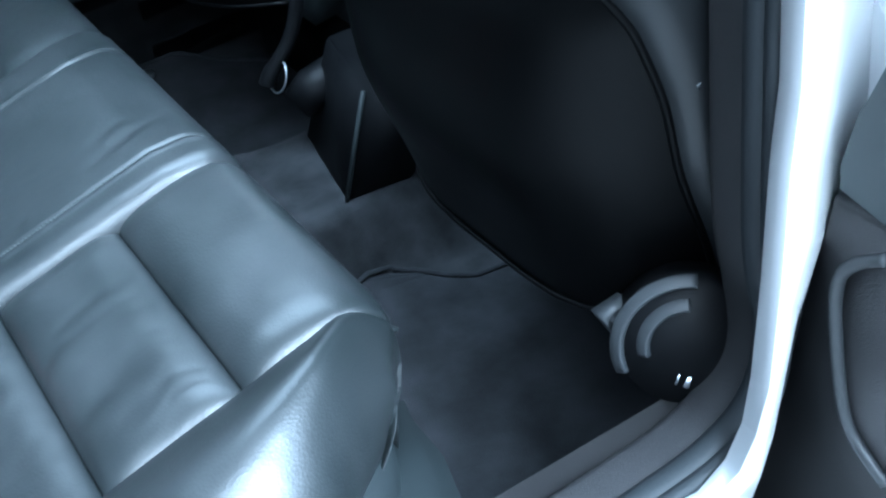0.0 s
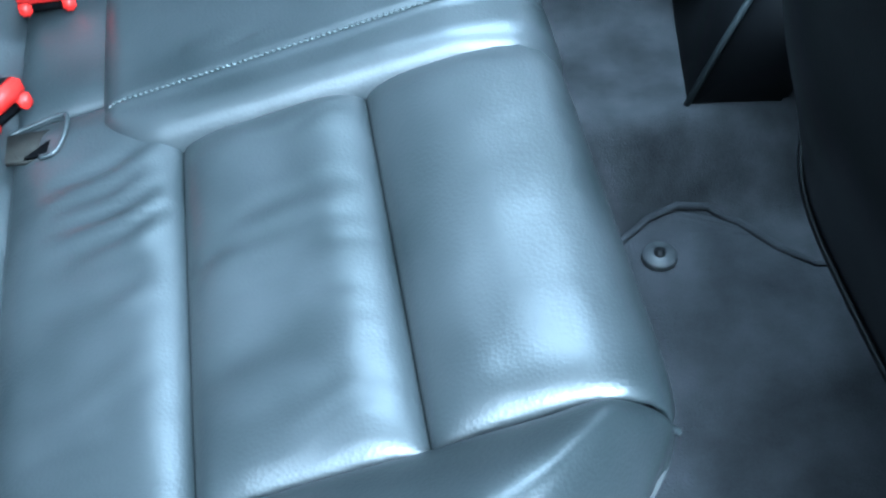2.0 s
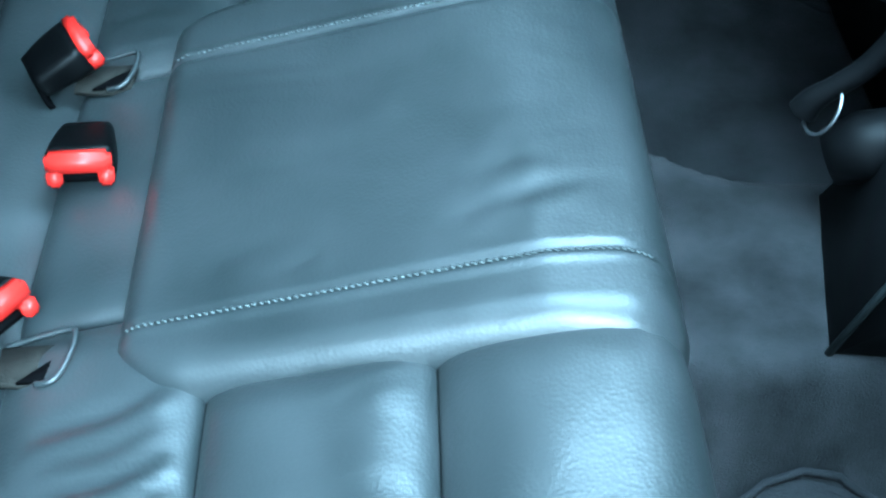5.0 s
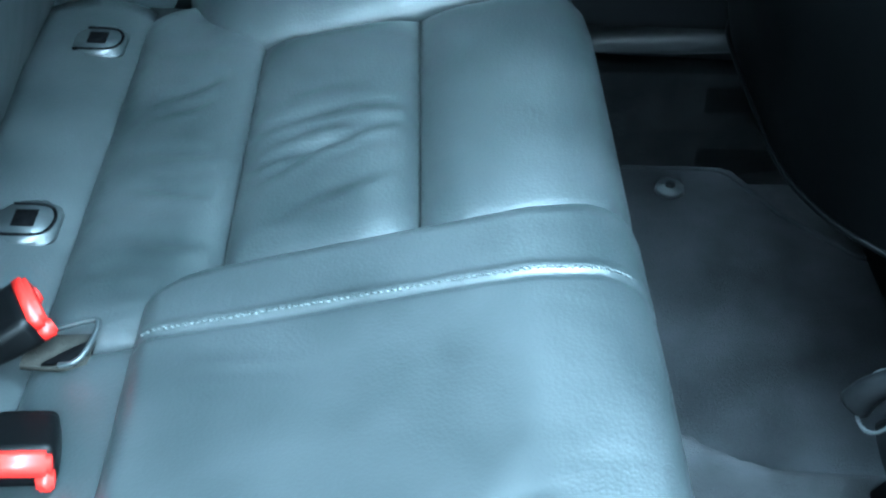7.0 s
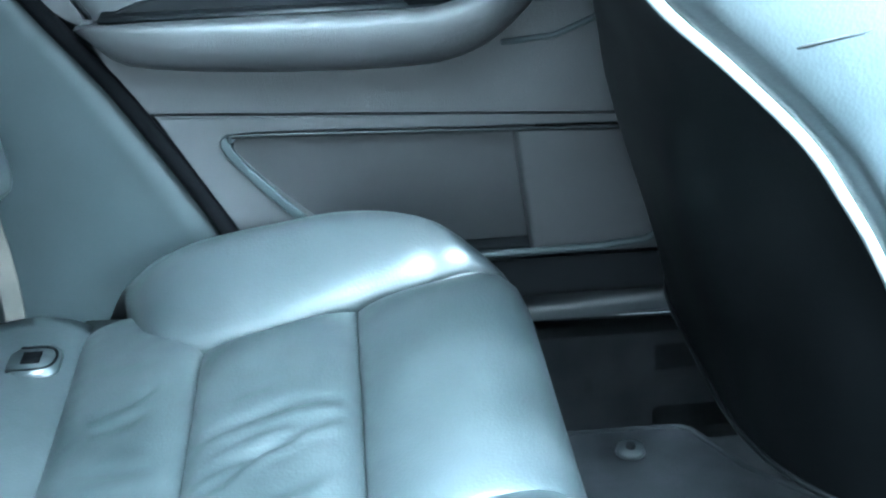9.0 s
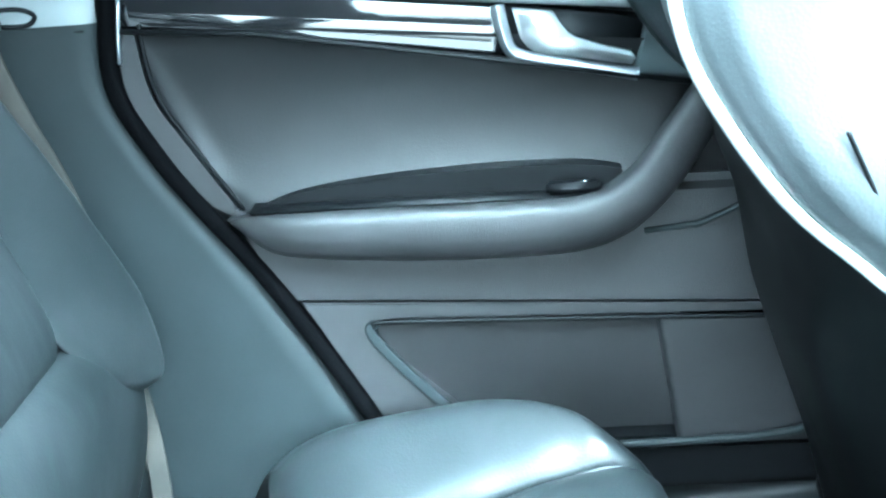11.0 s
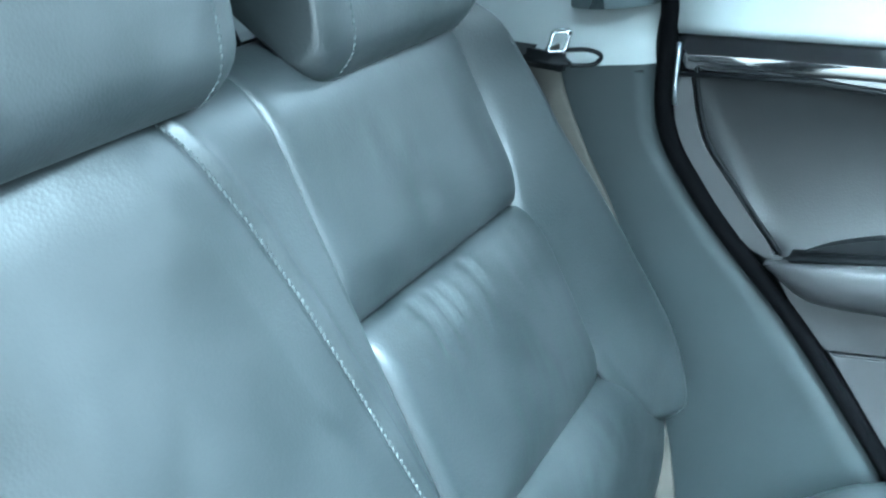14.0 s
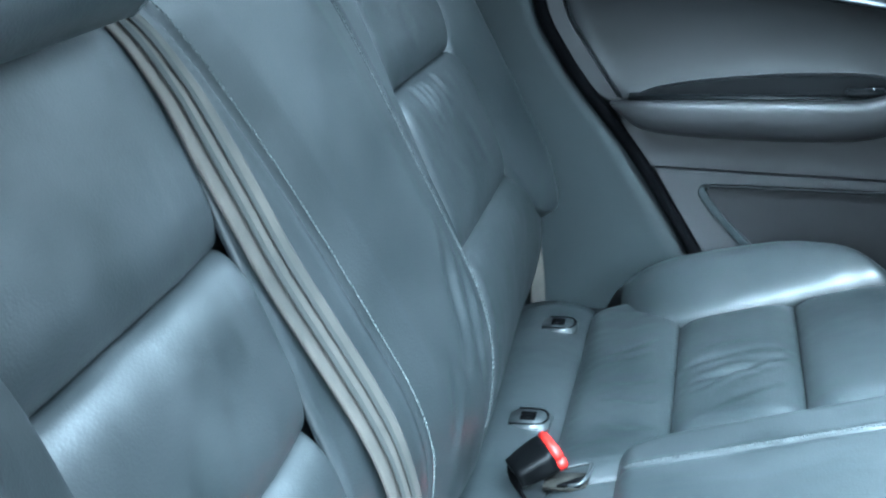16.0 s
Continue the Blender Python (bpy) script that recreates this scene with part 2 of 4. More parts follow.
def crease(p, q, rows):
    """Single creases: rows of start, end (p, q), depth and width."""
    h = 0.0
    for p0, q0, p1, q1, amp, w in rows:
        dx, dy = p1 - p0, q1 - q0
        n = math.hypot(dx, dy)
        t = ((p - p0) * dx + (q - q0) * dy) / (n * n)
        if -0.15 < t < 1.15:
            bow = 0.004 * math.sin(5 * t + 40 * p0)
            d = (((q - q0) * dx - (p - p0) * dy) / n + bow) / w
            h += amp * math.sin(math.pi * (t + 0.15) / 1.3) * (-1.5 * d - 0.5) * math.exp(-0.5 * d * d)
    return h


def soft_panel(place, s0, s1, y0, y1, height=0.014, r=0.022, sink=0.004, wrinkle=0.0, seed=0.0, nu=26, nv=34, rv=None, tilt=(0.0, 0.0), marks=(), inner=1.0):
    """A padded leather panel; place(s, y, h). rv: rounding at the y edges; tilt: how much the s0 and s1 edges rise at y0."""
    def at(u, v):
        s = s0 + (s1 - s0) * u
        a, b = y0, y1
        y = a + (b - a) * v
        s += (tilt[0] + (tilt[1] - tilt[0]) * u) * (1 - v)
        du, dv = min(u, 1 - u) * abs(s1 - s0), min(v, 1 - v) * abs(b - a)
        side_f = rounded(dv, rv or r)
        if v < 0.5:
            side_f = 1 - (1 - side_f) * inner
        f = rounded(du, r) * side_f
        h = -sink + (height + sink) * f
        if wrinkle:
            h += folds(s, y, wrinkle, seed) * min(1, min(du, dv) / 0.03)
        h += 0.0012 * noise.noise(Vector((s * 16, y * 16, seed + 9))) * f + crease(s, y, marks)
        return place(s, y, h)
    return sheet(at, edges_in(nu), edges_in(nv))


MARKS = {
    "mid_l": ((-0.268, 0.360, -0.160, 0.364, 0.0028, 0.006), (-0.270, 0.310, -0.190, 0.318, 0.0026, 0.0055), (-0.252, 0.290, -0.165, 0.344, 0.0034, 0.006), (-0.245, 0.338, -0.185, 0.346, 0.0018, 0.005), (-0.232, 0.234, -0.166, 0.281, 0.0014, 0.008), (-0.255, 0.395, -0.190, 0.402, 0.0010, 0.008)),
    "rear_l": ((-0.358, 0.426, -0.308, 0.456, 0.0028, 0.006), (-0.350, 0.405, -0.312, 0.422, 0.0020, 0.005), (-0.356, 0.305, -0.304, 0.285, 0.0028, 0.005), (-0.360, 0.347, -0.296, 0.343, 0.0014, 0.006), (-0.352, 0.240, -0.300, 0.224, 0.0014, 0.007)),
    "rear_r": ((-0.366, -0.208, -0.294, -0.178, 0.0036, 0.006), (-0.352, -0.226, -0.300, -0.208, 0.0020, 0.0045), (-0.350, -0.246, -0.288, -0.228, 0.0034, 0.006), (-0.336, -0.270, -0.283, -0.249, 0.0028, 0.0055), (-0.34, -0.32, -0.295, -0.306, 0.0012, 0.007)),
    "mid_r": ((-0.265, -0.311, -0.215, -0.308, 0.0014, 0.007), (-0.248, -0.293, -0.168, -0.275, 0.0013, 0.008), (-0.26, -0.395, -0.196, -0.408, 0.0009, 0.009)),
    "pad": ((-0.122, -0.096, -0.076, -0.090, 0.0018, 0.008), (-0.108, -0.064, -0.066, -0.056, 0.0016, 0.008), (-0.092, -0.108, -0.054, -0.075, 0.0020, 0.007), (-0.268, -0.108, -0.252, -0.092, 0.0012, 0.006), (-0.213, -0.117, -0.208, -0.100, 0.0012, 0.006)),
    "back_l": ((0.655, 0.258, 0.612, 0.282, 0.0032, 0.006), (0.652, 0.282, 0.616, 0.302, 0.0028, 0.005), (0.650, 0.298, 0.626, 0.322, 0.0022, 0.005), (0.652, 0.356, 0.626, 0.372, 0.0024, 0.006), (0.640, 0.330, 0.60, 0.345, 0.0014, 0.008), (0.60, 0.40, 0.54, 0.43, 0.0010, 0.010)),
    "back_top": ((0.735, 0.350, 0.690, 0.345, 0.0022, 0.005), (0.728, 0.335, 0.692, 0.330, 0.0018, 0.005), (0.77, 0.30, 0.73, 0.30, 0.0010, 0.010)),
    "centre": ((0.545, 0.130, 0.44, 0.066, 0.0034, 0.007), (0.52, 0.150, 0.415, 0.105, 0.0030, 0.006), (0.645, 0.085, 0.63, 0.120, 0.0016, 0.006), (0.46, 0.04, 0.38, 0.02, 0.0016, 0.008)),
}

bench = empty("rear_bench_cushion", (-0.2, MID, 0.0), "dark grey leather rear bench cushion with raised middle pad", "car seat")
part("base", sheet(lambda u, v: on_cushion(-0.44 + 0.70 * u, MID - 0.495 + 0.99 * v, -0.006), even(40), even(8)), LEATHER, bench)
for side in (1, -1):
    inner, outer = MID + side * (0.174 if side > 0 else 0.190), MID + side * 0.502
    seam = -0.149 if side > 0 else -0.143
    part("front_panel", soft_panel(on_cushion, seam, 0.23, inner, outer, 0.017, 0.044, wrinkle=0.0008, seed=side + 1, nu=40), LEATHER, bench)
    rear = -0.284 if side > 0 else -0.274
    part("middle_panel", soft_panel(on_cushion, rear, seam, inner, outer, 0.016, 0.040, wrinkle=0.0012, seed=side + 2, nu=44, nv=90, marks=MARKS["mid_l" if side > 0 else "mid_r"]), LEATHER, bench, "creased leather panel")
    lo, hi = (MID + side * 0.125, MID + side * 0.60)
    part("rear_panel", soft_panel(on_cushion, -0.402, rear, lo, hi, 0.014, 0.036, wrinkle=0.0018, seed=side + 3, nu=34, nv=110, marks=MARKS["rear_l" if side > 0 else "rear_r"]), LEATHER, bench, "creased leather panel")
part("rear_middle_panel", soft_panel(on_cushion, -0.402, -0.27, MID - 0.123, MID + 0.123, 0.009, 0.02, wrinkle=0.001, seed=7), LEATHER, bench)


# raised middle pad, with rounded rear corners and two stitched lines
def pad_edge(s):
    """Half width of the pad at the run s."""
    half = 0.197 + 0.012 * min(1, max(0, (s + 0.33) / 0.30))
    d, rx, ry = s + 0.331, 0.050, 0.056
    return half - (ry * (1 - math.sqrt(max(0.0, 1 - (1 - d / rx) ** 2))) if d < rx else 0)


SEAMS = (0.123, -0.132)


def pad_height(s, off, half):
    f = rounded(min(half - abs(off), s + 0.331), 0.024)
    h = -0.002 + 0.025 * f
    groove = min(abs(off + MID - y) for y in SEAMS)
    if s > -0.325:
        h -= 0.0026 * math.exp(-(groove / 0.003) ** 2)
        welt = min(abs(off + MID - y - (0.007 if y > 0 else -0.007)) for y in SEAMS)
        h += 0.0014 * math.exp(-(welt / 0.0042) ** 2)
    return h


def pad_at(u, v):
    s = -0.331 + (0.23 + 0.331) * u ** 1.9
    half = max(pad_edge(s), 0.004)
    half *= 0.91 if v > 0.5 else 1.0
    off = half * (2 * v - 1)
    h = pad_height(s, off, half)
    if SEAMS[1] < off + MID < SEAMS[0]:
        h += 0.6 * crease(s, off + MID, MARKS["pad"]) + folds(s * 0.8, off, 0.0004, 21) + 0.0016 * noise.noise(Vector((s * 11, off * 11, 3)))
    return on_cushion(s, MID + off, h)


vs = edges_in(190)
part("middle_pad", sheet(pad_at, even(90), vs), LEATHER, bench, "raised leather pad with pale stitching")
for side in (1, -1):
    line = [on_cushion(s, (SEAMS[0] if side > 0 else SEAMS[1]) + side * 0.004, pad_height(s, (SEAMS[0] if side > 0 else SEAMS[1]) + side * 0.004 - MID, max(pad_edge(s), 0.01)) + 0.0006) for s in [-0.318 + 0.292 * i / 90 for i in range(91)]]
    part("stitching", stitches(line, lambda f: Vector((-0.2, 0, 1)) if f < 0.75 else Vector((1, 0, 0.3)), 0.0036, 0.0006, 0.0010, 0.6), THREAD, bench, "pale thread")


# side bolsters of the cushion
BOL_IN = [(-0.364, 0.626, 0.294), (-0.341, 0.566, 0.300), (-0.302, 0.526, 0.306), (-0.22, 0.520, 0.325), (-0.14, 0.522, 0.345), (-0.085, 0.522, 0.358), (-0.045, 0.522, 0.364), (-0.010, 0.524, 0.335), (-0.016, 0.530, 0.292), (-0.044, 0.546, 0.256)]
BOL_TOP = [(-0.360, 0.640, 0.308), (-0.335, 0.634, 0.334), (-0.296, 0.628, 0.353), (-0.24, 0.624, 0.369), (-0.165, 0.612, 0.386), (-0.105, 0.590, 0.393), (-0.062, 0.562, 0.382), (-0.030, 0.550, 0.340), (-0.033, 0.556, 0.302), (-0.058, 0.566, 0.262)]
BOL_OUT = [(-0.385, 0.664, 0.275), (-0.36, 0.678, 0.285), (-0.32, 0.690, 0.30), (-0.24, 0.690, 0.31), (-0.15, 0.675, 0.31), (-0.105, 0.630, 0.30), (-0.065, 0.590, 0.29), (-0.050, 0.572, 0.29), (-0.060, 0.578, 0.272), (-0.078, 0.584, 0.254)]


def bolster_at(u, v):
    a, t, o = curve_at(BOL_IN, u), curve_at(BOL_TOP, u), curve_at(BOL_OUT, u)
    low = Vector((o.x - 0.02, o.y - 0.016, o.z - 0.045))
    lift = Vector((0, 0, 0.013))
    pts = [a - Vector((0, 0, 0.012)), a + (t - a) * 0.04 + lift * 0.75, a + (t - a) * 0.45 + lift * 1.25, t + lift * 0.4, o + (t - o) * 0.5 + Vector((0, 0.012, 0.006)), o, o * 0.5 + low * 0.5, low]
    return curve_at(pts, v)


for side in (1, -1):
    def bol(u, v, k=side):
        p = bolster_at(u, v)
        p.z += 0.001 * noise.noise(p * 22)
        return p if k > 0 else Vector(mirror(p))
    part("bolster", sheet(bol, even(70), edges_in(40)), LEATHER, bench, "rounded side bolster")
    pipe = [Vector(p if side > 0 else mirror(p)) for p in smooth_line(BOL_IN[5:8], 30)]
    part("piping", sweep([p + Vector((0.004, side * 0.001, 0.002)) for p in pipe], ring(0.0022, 8)), LEATHER, bench)
    # plastic side cover below the bolster
    cover = [(-0.42, 0.665), (-0.16, 0.650), (-0.10, 0.615), (-0.060, 0.580), (-0.040, 0.545), (-0.036, 0.48), (-0.42, 0.48)]
    cover = cover if side > 0 else [(x, 0.036 - y) for x, y in cover]
    part("side_cover", slab(cover, 0.275, 0.03, 0.012, "z"), SIDE, bench, "grey plastic side cover")
    skirt = [(-0.42, 0.668), (-0.10, 0.655), (-0.040, 0.625), (-0.008, 0.590), (0.006, 0.540), (0.009, 0.47), (0.006, 0.44), (-0.42, 0.44)]
    skirt = skirt if side > 0 else [(x, 0.036 - y) for x, y in skirt]
    part("lower_cover", slab(skirt, 0.205, 0.02, 0.016, "z"), SIDE, bench, "grey plastic lower cover")

# ---------------------------------------------------------------- rear backrest


def proud(y):
    if y > 0.2:
        return 0.014 * (1 - min(1, (y - 0.2) / 0.31))
    if y < -0.25:
        return 0.014 * (1 - min(1, (-0.25 - y) / 0.23))
    return 0.014


def recess(y):
    """The near part of the split backrest stands a little further back."""
    k = min(1, max(0, (0.12 - y) / 0.32))
    return 0.038 * k * k * (3 - 2 * k)


def on_back(z, y, h):
    """z, y on the leaning plane of the backrest, h out of it."""
    top, low = max(0.0, z - 0.78), max(0.0, 0.49 - z)
    return Vector((-0.508 - 0.38 * (z - 0.5) + proud(y) - recess(y) + 0.928 * h - 6.0 * top * top - 2.0 * low * low, y, z + 0.371 * h - 0.9 * top * top))


backrest = empty("rear_bench_back_cushion", (-0.56, MID, 0.28), "dark grey leather split rear seat back with padded panels", "car seat")
part("base", sheet(lambda u, v: on_back(0.27 + 0.55 * u, -0.58 + 1.2 * v, -0.012), even(24), even(30)), LEATHER, backrest)
core = [(-0.590, 0.27), (-0.70, 0.27), (-0.76, 0.80), (-0.69, 0.825), (-0.675, 0.80)]
part("core", sheet(lambda u, v: Vector((core[int(round(v * 4))][0], -0.6 + 1.24 * u, core[int(round(v * 4))][1])), even(4), even(5), wrap=True), SHELL, backrest)
for lo, hi, sd, mid in ((0.184, 0.522, 1.0, 0.652), (-0.186, -0.490, 2.0, 0.628)):
    part("upper_panel", soft_panel(on_back, mid, 0.838, lo, hi, 0.015, 0.042, wrinkle=0.0006, seed=sd + 11, nu=30, nv=60, rv=0.012, tilt=(0.014, 0), inner=0.25, marks=MARKS["back_top"]), LEATHER, backrest)
    part("middle_panel", soft_panel(on_back, 0.488, mid, lo, hi, 0.019, 0.044, wrinkle=0.0009, seed=sd + 12, nu=40, nv=90, rv=0.014, tilt=(0.016, 0.014), inner=0.4, marks=MARKS["back_l"]), LEATHER, backrest, "creased leather panel")
    part("lower_panel", soft_panel(on_back, 0.245, 0.488, lo, hi + (0.12 if hi > 0 else -0.09), 0.019, 0.044, wrinkle=0.0012, seed=sd + 13, nu=40, nv=80, rv=0.014, tilt=(0, 0.02)), LEATHER, backrest, "creased leather panel")


# middle section between the two stitched lines
def centre_y(z, k):
    """Place of the stitched lines of the middle section."""
    rows = ((0.40, -0.035), (0.55, -0.066), (0.60, -0.077), (0.65, -0.090), (0.70, -0.106), (0.75, -0.125), (0.80, -0.152), (0.83, -0.178), (0.86, -0.20)) if k < 0 else ((0.36, 0.172), (0.43, 0.180), (0.51, 0.176), (0.60, 0.157), (0.65, 0.147), (0.70, 0.136), (0.75, 0.121), (0.813, 0.094), (0.86, 0.05))
    return float(np.interp(z, [r[0] for r in rows], [r[1] for r in rows]))


def centre_at(u, v):
    z = 0.285 + 0.553 * u
    a, b = -0.186, 0.186
    y = a + (b - a) * v
    dv = min(v, 1 - v) * (b - a)
    h = -0.004 + 0.019 * (1 - 0.4 * (1 - rounded(dv, 0.012))) * rounded(min(u, 1 - u) * 0.6, 0.03)
    for k in (-1, 1):
        h -= 0.004 * math.exp(-((y - centre_y(z, k)) / 0.004) ** 2)
        h += 0.0022 * math.exp(-((y - centre_y(z, k) - 0.008 * k) / 0.005) ** 2)
    if centre_y(z, -1) < y < centre_y(z, 1):
        h += 0.006 * min(1, min(y - centre_y(z, -1), centre_y(z, 1) - y) / 0.05)
        low = max(0, 1 - (z - 0.36) / 0.25)
        h += 0.0015 * low * noise.noise(Vector((z * 7 + y * 9, y * 30 + z * 6, 4))) + crease(z, y, MARKS["centre"])
    return on_back(z, y, h)


part("middle_section", sheet(centre_at, even(70), even(170)), LEATHER, backrest, "smooth leather middle section with pale stitching")
for k in (-1, 1):
    line = [on_back(z, centre_y(z, k) - 0.006 * k, 0.0168) for z in [0.33 + 0.51 * i / 80 for i in range(81)]]
    part("stitching", stitches(line, lambda f: Vector((0.928, 0, 0.371)), 0.0040, 0.0009, 0.0011, 0.5), THREAD, backrest, "pale thread")

# long side bolsters of the backrest
BB_IN = [(0.835, 0.508), (0.79, 0.522), (0.75, 0.529), (0.702, 0.527), (0.658, 0.515), (0.611, 0.510), (0.566, 0.511), (0.523, 0.519), (0.487, 0.531), (0.455, 0.551), (0.429, 0.577), (0.408, 0.612)]
BB_OUT = [(0.825, 0.545), (0.79, 0.562), (0.756, 0.578), (0.72, 0.590), (0.684, 0.602), (0.640, 0.624), (0.595, 0.642), (0.553, 0.653), (0.501, 0.661), (0.460, 0.659), (0.425, 0.647), (0.404, 0.624)]
for side in (1, -1):
    def bb(u, v, k=side):
        a, b = curve_at([(p[1], p[0], 0) for p in BB_IN], u), curve_at([(p[1], p[0], 0) for p in BB_OUT], u)
        y, z = a.x + (b.x - a.x) * v, a.y + (b.y - a.y) * v
        w = (b - a).length
        d = min(v * w, (1 - v) * w)
        rise = v / 0.84 if v < 0.84 else rounded((1 - v) * w, 0.16 * w)
        h = -0.004 + 0.013 * (1 - 0.9 * v) * min(1, max(0, (0.56 - z) / 0.10)) + 0.044 * (0.22 * rounded(d, 0.012) + 0.78 * rise) * rounded(min(u, 1 - u) * 0.45, 0.05 if u < 0.5 else 0.018)
        h += 0.0012 * noise.noise(Vector((y * 30, z * 30, 8)))
        p = on_back(z, y, h)
        return p if k > 0 else Vector(mirror(p))
    part("bolster", sheet(bb, edges_in(64), edges_in(24)), LEATHER, backrest, "long narrow side bolster")

# leather strip between cushion and backrest
def strip_at(u, v):
    y = -0.56 + 1.20 * v
    a = u * math.pi
    return Vector((-0.452 + 0.058 * math.cos(a), y, 0.266 + 0.022 * math.sin(a) + 0.001 * noise.noise(Vector((u * 3, y * 20, 2)))))


part("lower_roll", sheet(strip_at, even(14), even(60)), LEATHER, backrest)
for y in (0.56, 0.285, -0.249, -0.524):
    slot = part("child_seat_anchor_slot", slab([(-0.437 + px, y + py) for px, py in round_rect(0.046, 0.052, 0.014, 5)], 0.2892, 0.283, 0.003, "z"), LEATHER, backrest, "grey plastic frame of a slot")
    # solid black block in place of a cut slot, dark like its shaded inside
    part("slot", block((0.019, 0.022, 0.005), pose(-0.440, y + 0.003, 0.2875), 0.001), RUBBER, slot, "black block for the shade inside the slot")
    lip = [(-0.459, y - 0.017), (-0.430, y - 0.017), (-0.420, y - 0.010), (-0.418, y + 0.006), (-0.426, y + 0.019), (-0.452, y + 0.021)]
    part("lip", sweep(smooth_line([(px, py, 0.2889) for px, py in lip], 24), ring(0.0016, 6)), RUBBER, slot, "dark joint of the frame")

# ---------------------------------------------------------------- headrests


def headrest(y, half, z0=0.862, lean=0.0):
    ob = empty("headrest", (-0.63, y, z0), "dark grey leather headrest with stitched seams on chrome posts", "headrest", "rear headrests")
    prof = [(0.052, 0.004), (0.066, 0.022), (0.068, 0.06), (0.058, 0.11), (0.036, 0.155), (0.0, 0.172), (-0.03, 0.160), (-0.044, 0.13), (-0.040, 0.095), (-0.022, 0.062), (0.004, 0.034), (0.030, 0.008), (0.043, -0.001)]

    def at(u, v):
        k = 2 * u - 1
        edge = rounded((1 - abs(k)) * half, 0.032)
        p = curve_at(prof + [prof[0]], v)
        c = Vector((0.01, 0.082, 0))
        q = c + (Vector((p.x, p.y, 0)) - c) * (0.78 + 0.22 * edge)
        return Vector((-0.645 + q.x - 0.10 * q.y, y + half * k, z0 + q.y))
    part("cushion", sheet(at, edges_in(40), even(49)[:-1], wrap=True), LEATHER, ob)
    for k in (-1, 1):
        loop = [at(0.5 + k * (0.5 - 0.016 / half), i / 60) for i in range(61)]
        part("stitching", stitches(loop, lambda f: Vector((0.7 * math.cos(6.28 * f), 0, 0.7 * math.sin(6.28 * f) + 0.01)), 0.004, 0.0012, 0.0011, 0.4), THREAD, ob, "pale thread")
        part("post", sweep([Vector((-0.656, y + k * half * 0.78, z0 - 0.045)), Vector((-0.672, y + k * half * 0.78, z0 + 0.022)), Vector((-0.700, y + k * half * 0.78, z0 + 0.095))], ring(0.0065, 12)), CHROME, ob, "chrome post")
        part("guide", disc(0.019, 0.014, pose(-0.668, y + k * half * 0.78, z0 + 0.010, 0, -16)), DARK, ob, "black plastic guide")
    return ob


headrest(0.388, 0.140, 0.806)
headrest(0.018, 0.134, 0.822)
headrest(-0.352, 0.140, 0.812)

# ---------------------------------------------------------------- seat belts


def ribbon(line, across, width, thick=0.0014, ribs=0, width_at=None):
    """Belt webbing along line; across(f) is the way across it."""

    def at(u, v):
        p = curve_at(line, u)
        w = width * (width_at(u) if width_at else 1)
        a = across(u).normalized()
        d = (curve_at(line, min(1, u + 0.01)) - curve_at(line, max(0, u - 0.01))).normalized()
        out = a.cross(d).normalized()
        if v <= 0.5:
            k = v * 4 - 1
            h = thick + (0.00022 * math.cos(k * math.pi * ribs) if ribs else 0)
        else:
            k, h = 3 - v * 4, 0
        return p + a * (k * w / 2) + out * h
    return sheet(at, even(60), even(41)[:-1], wrap=True)


belt = empty("seat_belt", (-0.6, 0.66, 0.76), "beige seat belt hanging beside the bolster, chrome tongue parked", "seat belt")
bl = [(-0.586, 0.660, 0.756), (-0.590, 0.676, 0.715), (-0.574, 0.684, 0.653), (-0.552, 0.686, 0.598), (-0.530, 0.687, 0.526), (-0.514, 0.688, 0.461), (-0.500, 0.687, 0.412), (-0.490, 0.686, 0.362), (-0.484, 0.684, 0.30), (-0.482, 0.680, 0.235)]
part("webbing", ribbon([Vector(p) for p in bl], lambda f: Vector((0.93, 0.10, 0.34)), 0.048, width_at=lambda f: 1 - 0.55 * min(1, max(0, (f - 0.42) / 0.25))), WEB, belt)
tongue_line = [Vector((-0.553 + 0.6 * px + 0.35 * py, 0.626 + 0.1 * px, 0.772 + py)) for px, py in round_rect(0.026, 0.018, 0.004, 3)]
part("tongue", sweep(tongue_line + tongue_line[:1], round_rect(0.005, 0.003, 0.001, 2), caps=False), CHROME, belt, "chrome belt tongue")
part("tongue_body", block((0.058, 0.020, 0.016), pose(-0.575, 0.640, 0.754, 0, 8, -12), 0.006, 3), DARK, belt, "black plastic tongue body")
part("loop", sweep(smooth_line([(-0.560, 0.655, 0.759), (-0.538, 0.662, 0.758), (-0.527, 0.668, 0.751), (-0.535, 0.668, 0.743), (-0.555, 0.66, 0.744)], 16), ring(0.0022, 8)), DARK, belt)
part("guide_strap", ribbon([Vector(p) for p in ((-0.70, 0.585, 0.828), (-0.655, 0.600, 0.796), (-0.62, 0.620, 0.772), (-0.583, 0.642, 0.760))], lambda f: Vector((0.3, 0.3, 0.6)), 0.016, 0.003), DARK, belt, "black strap end")

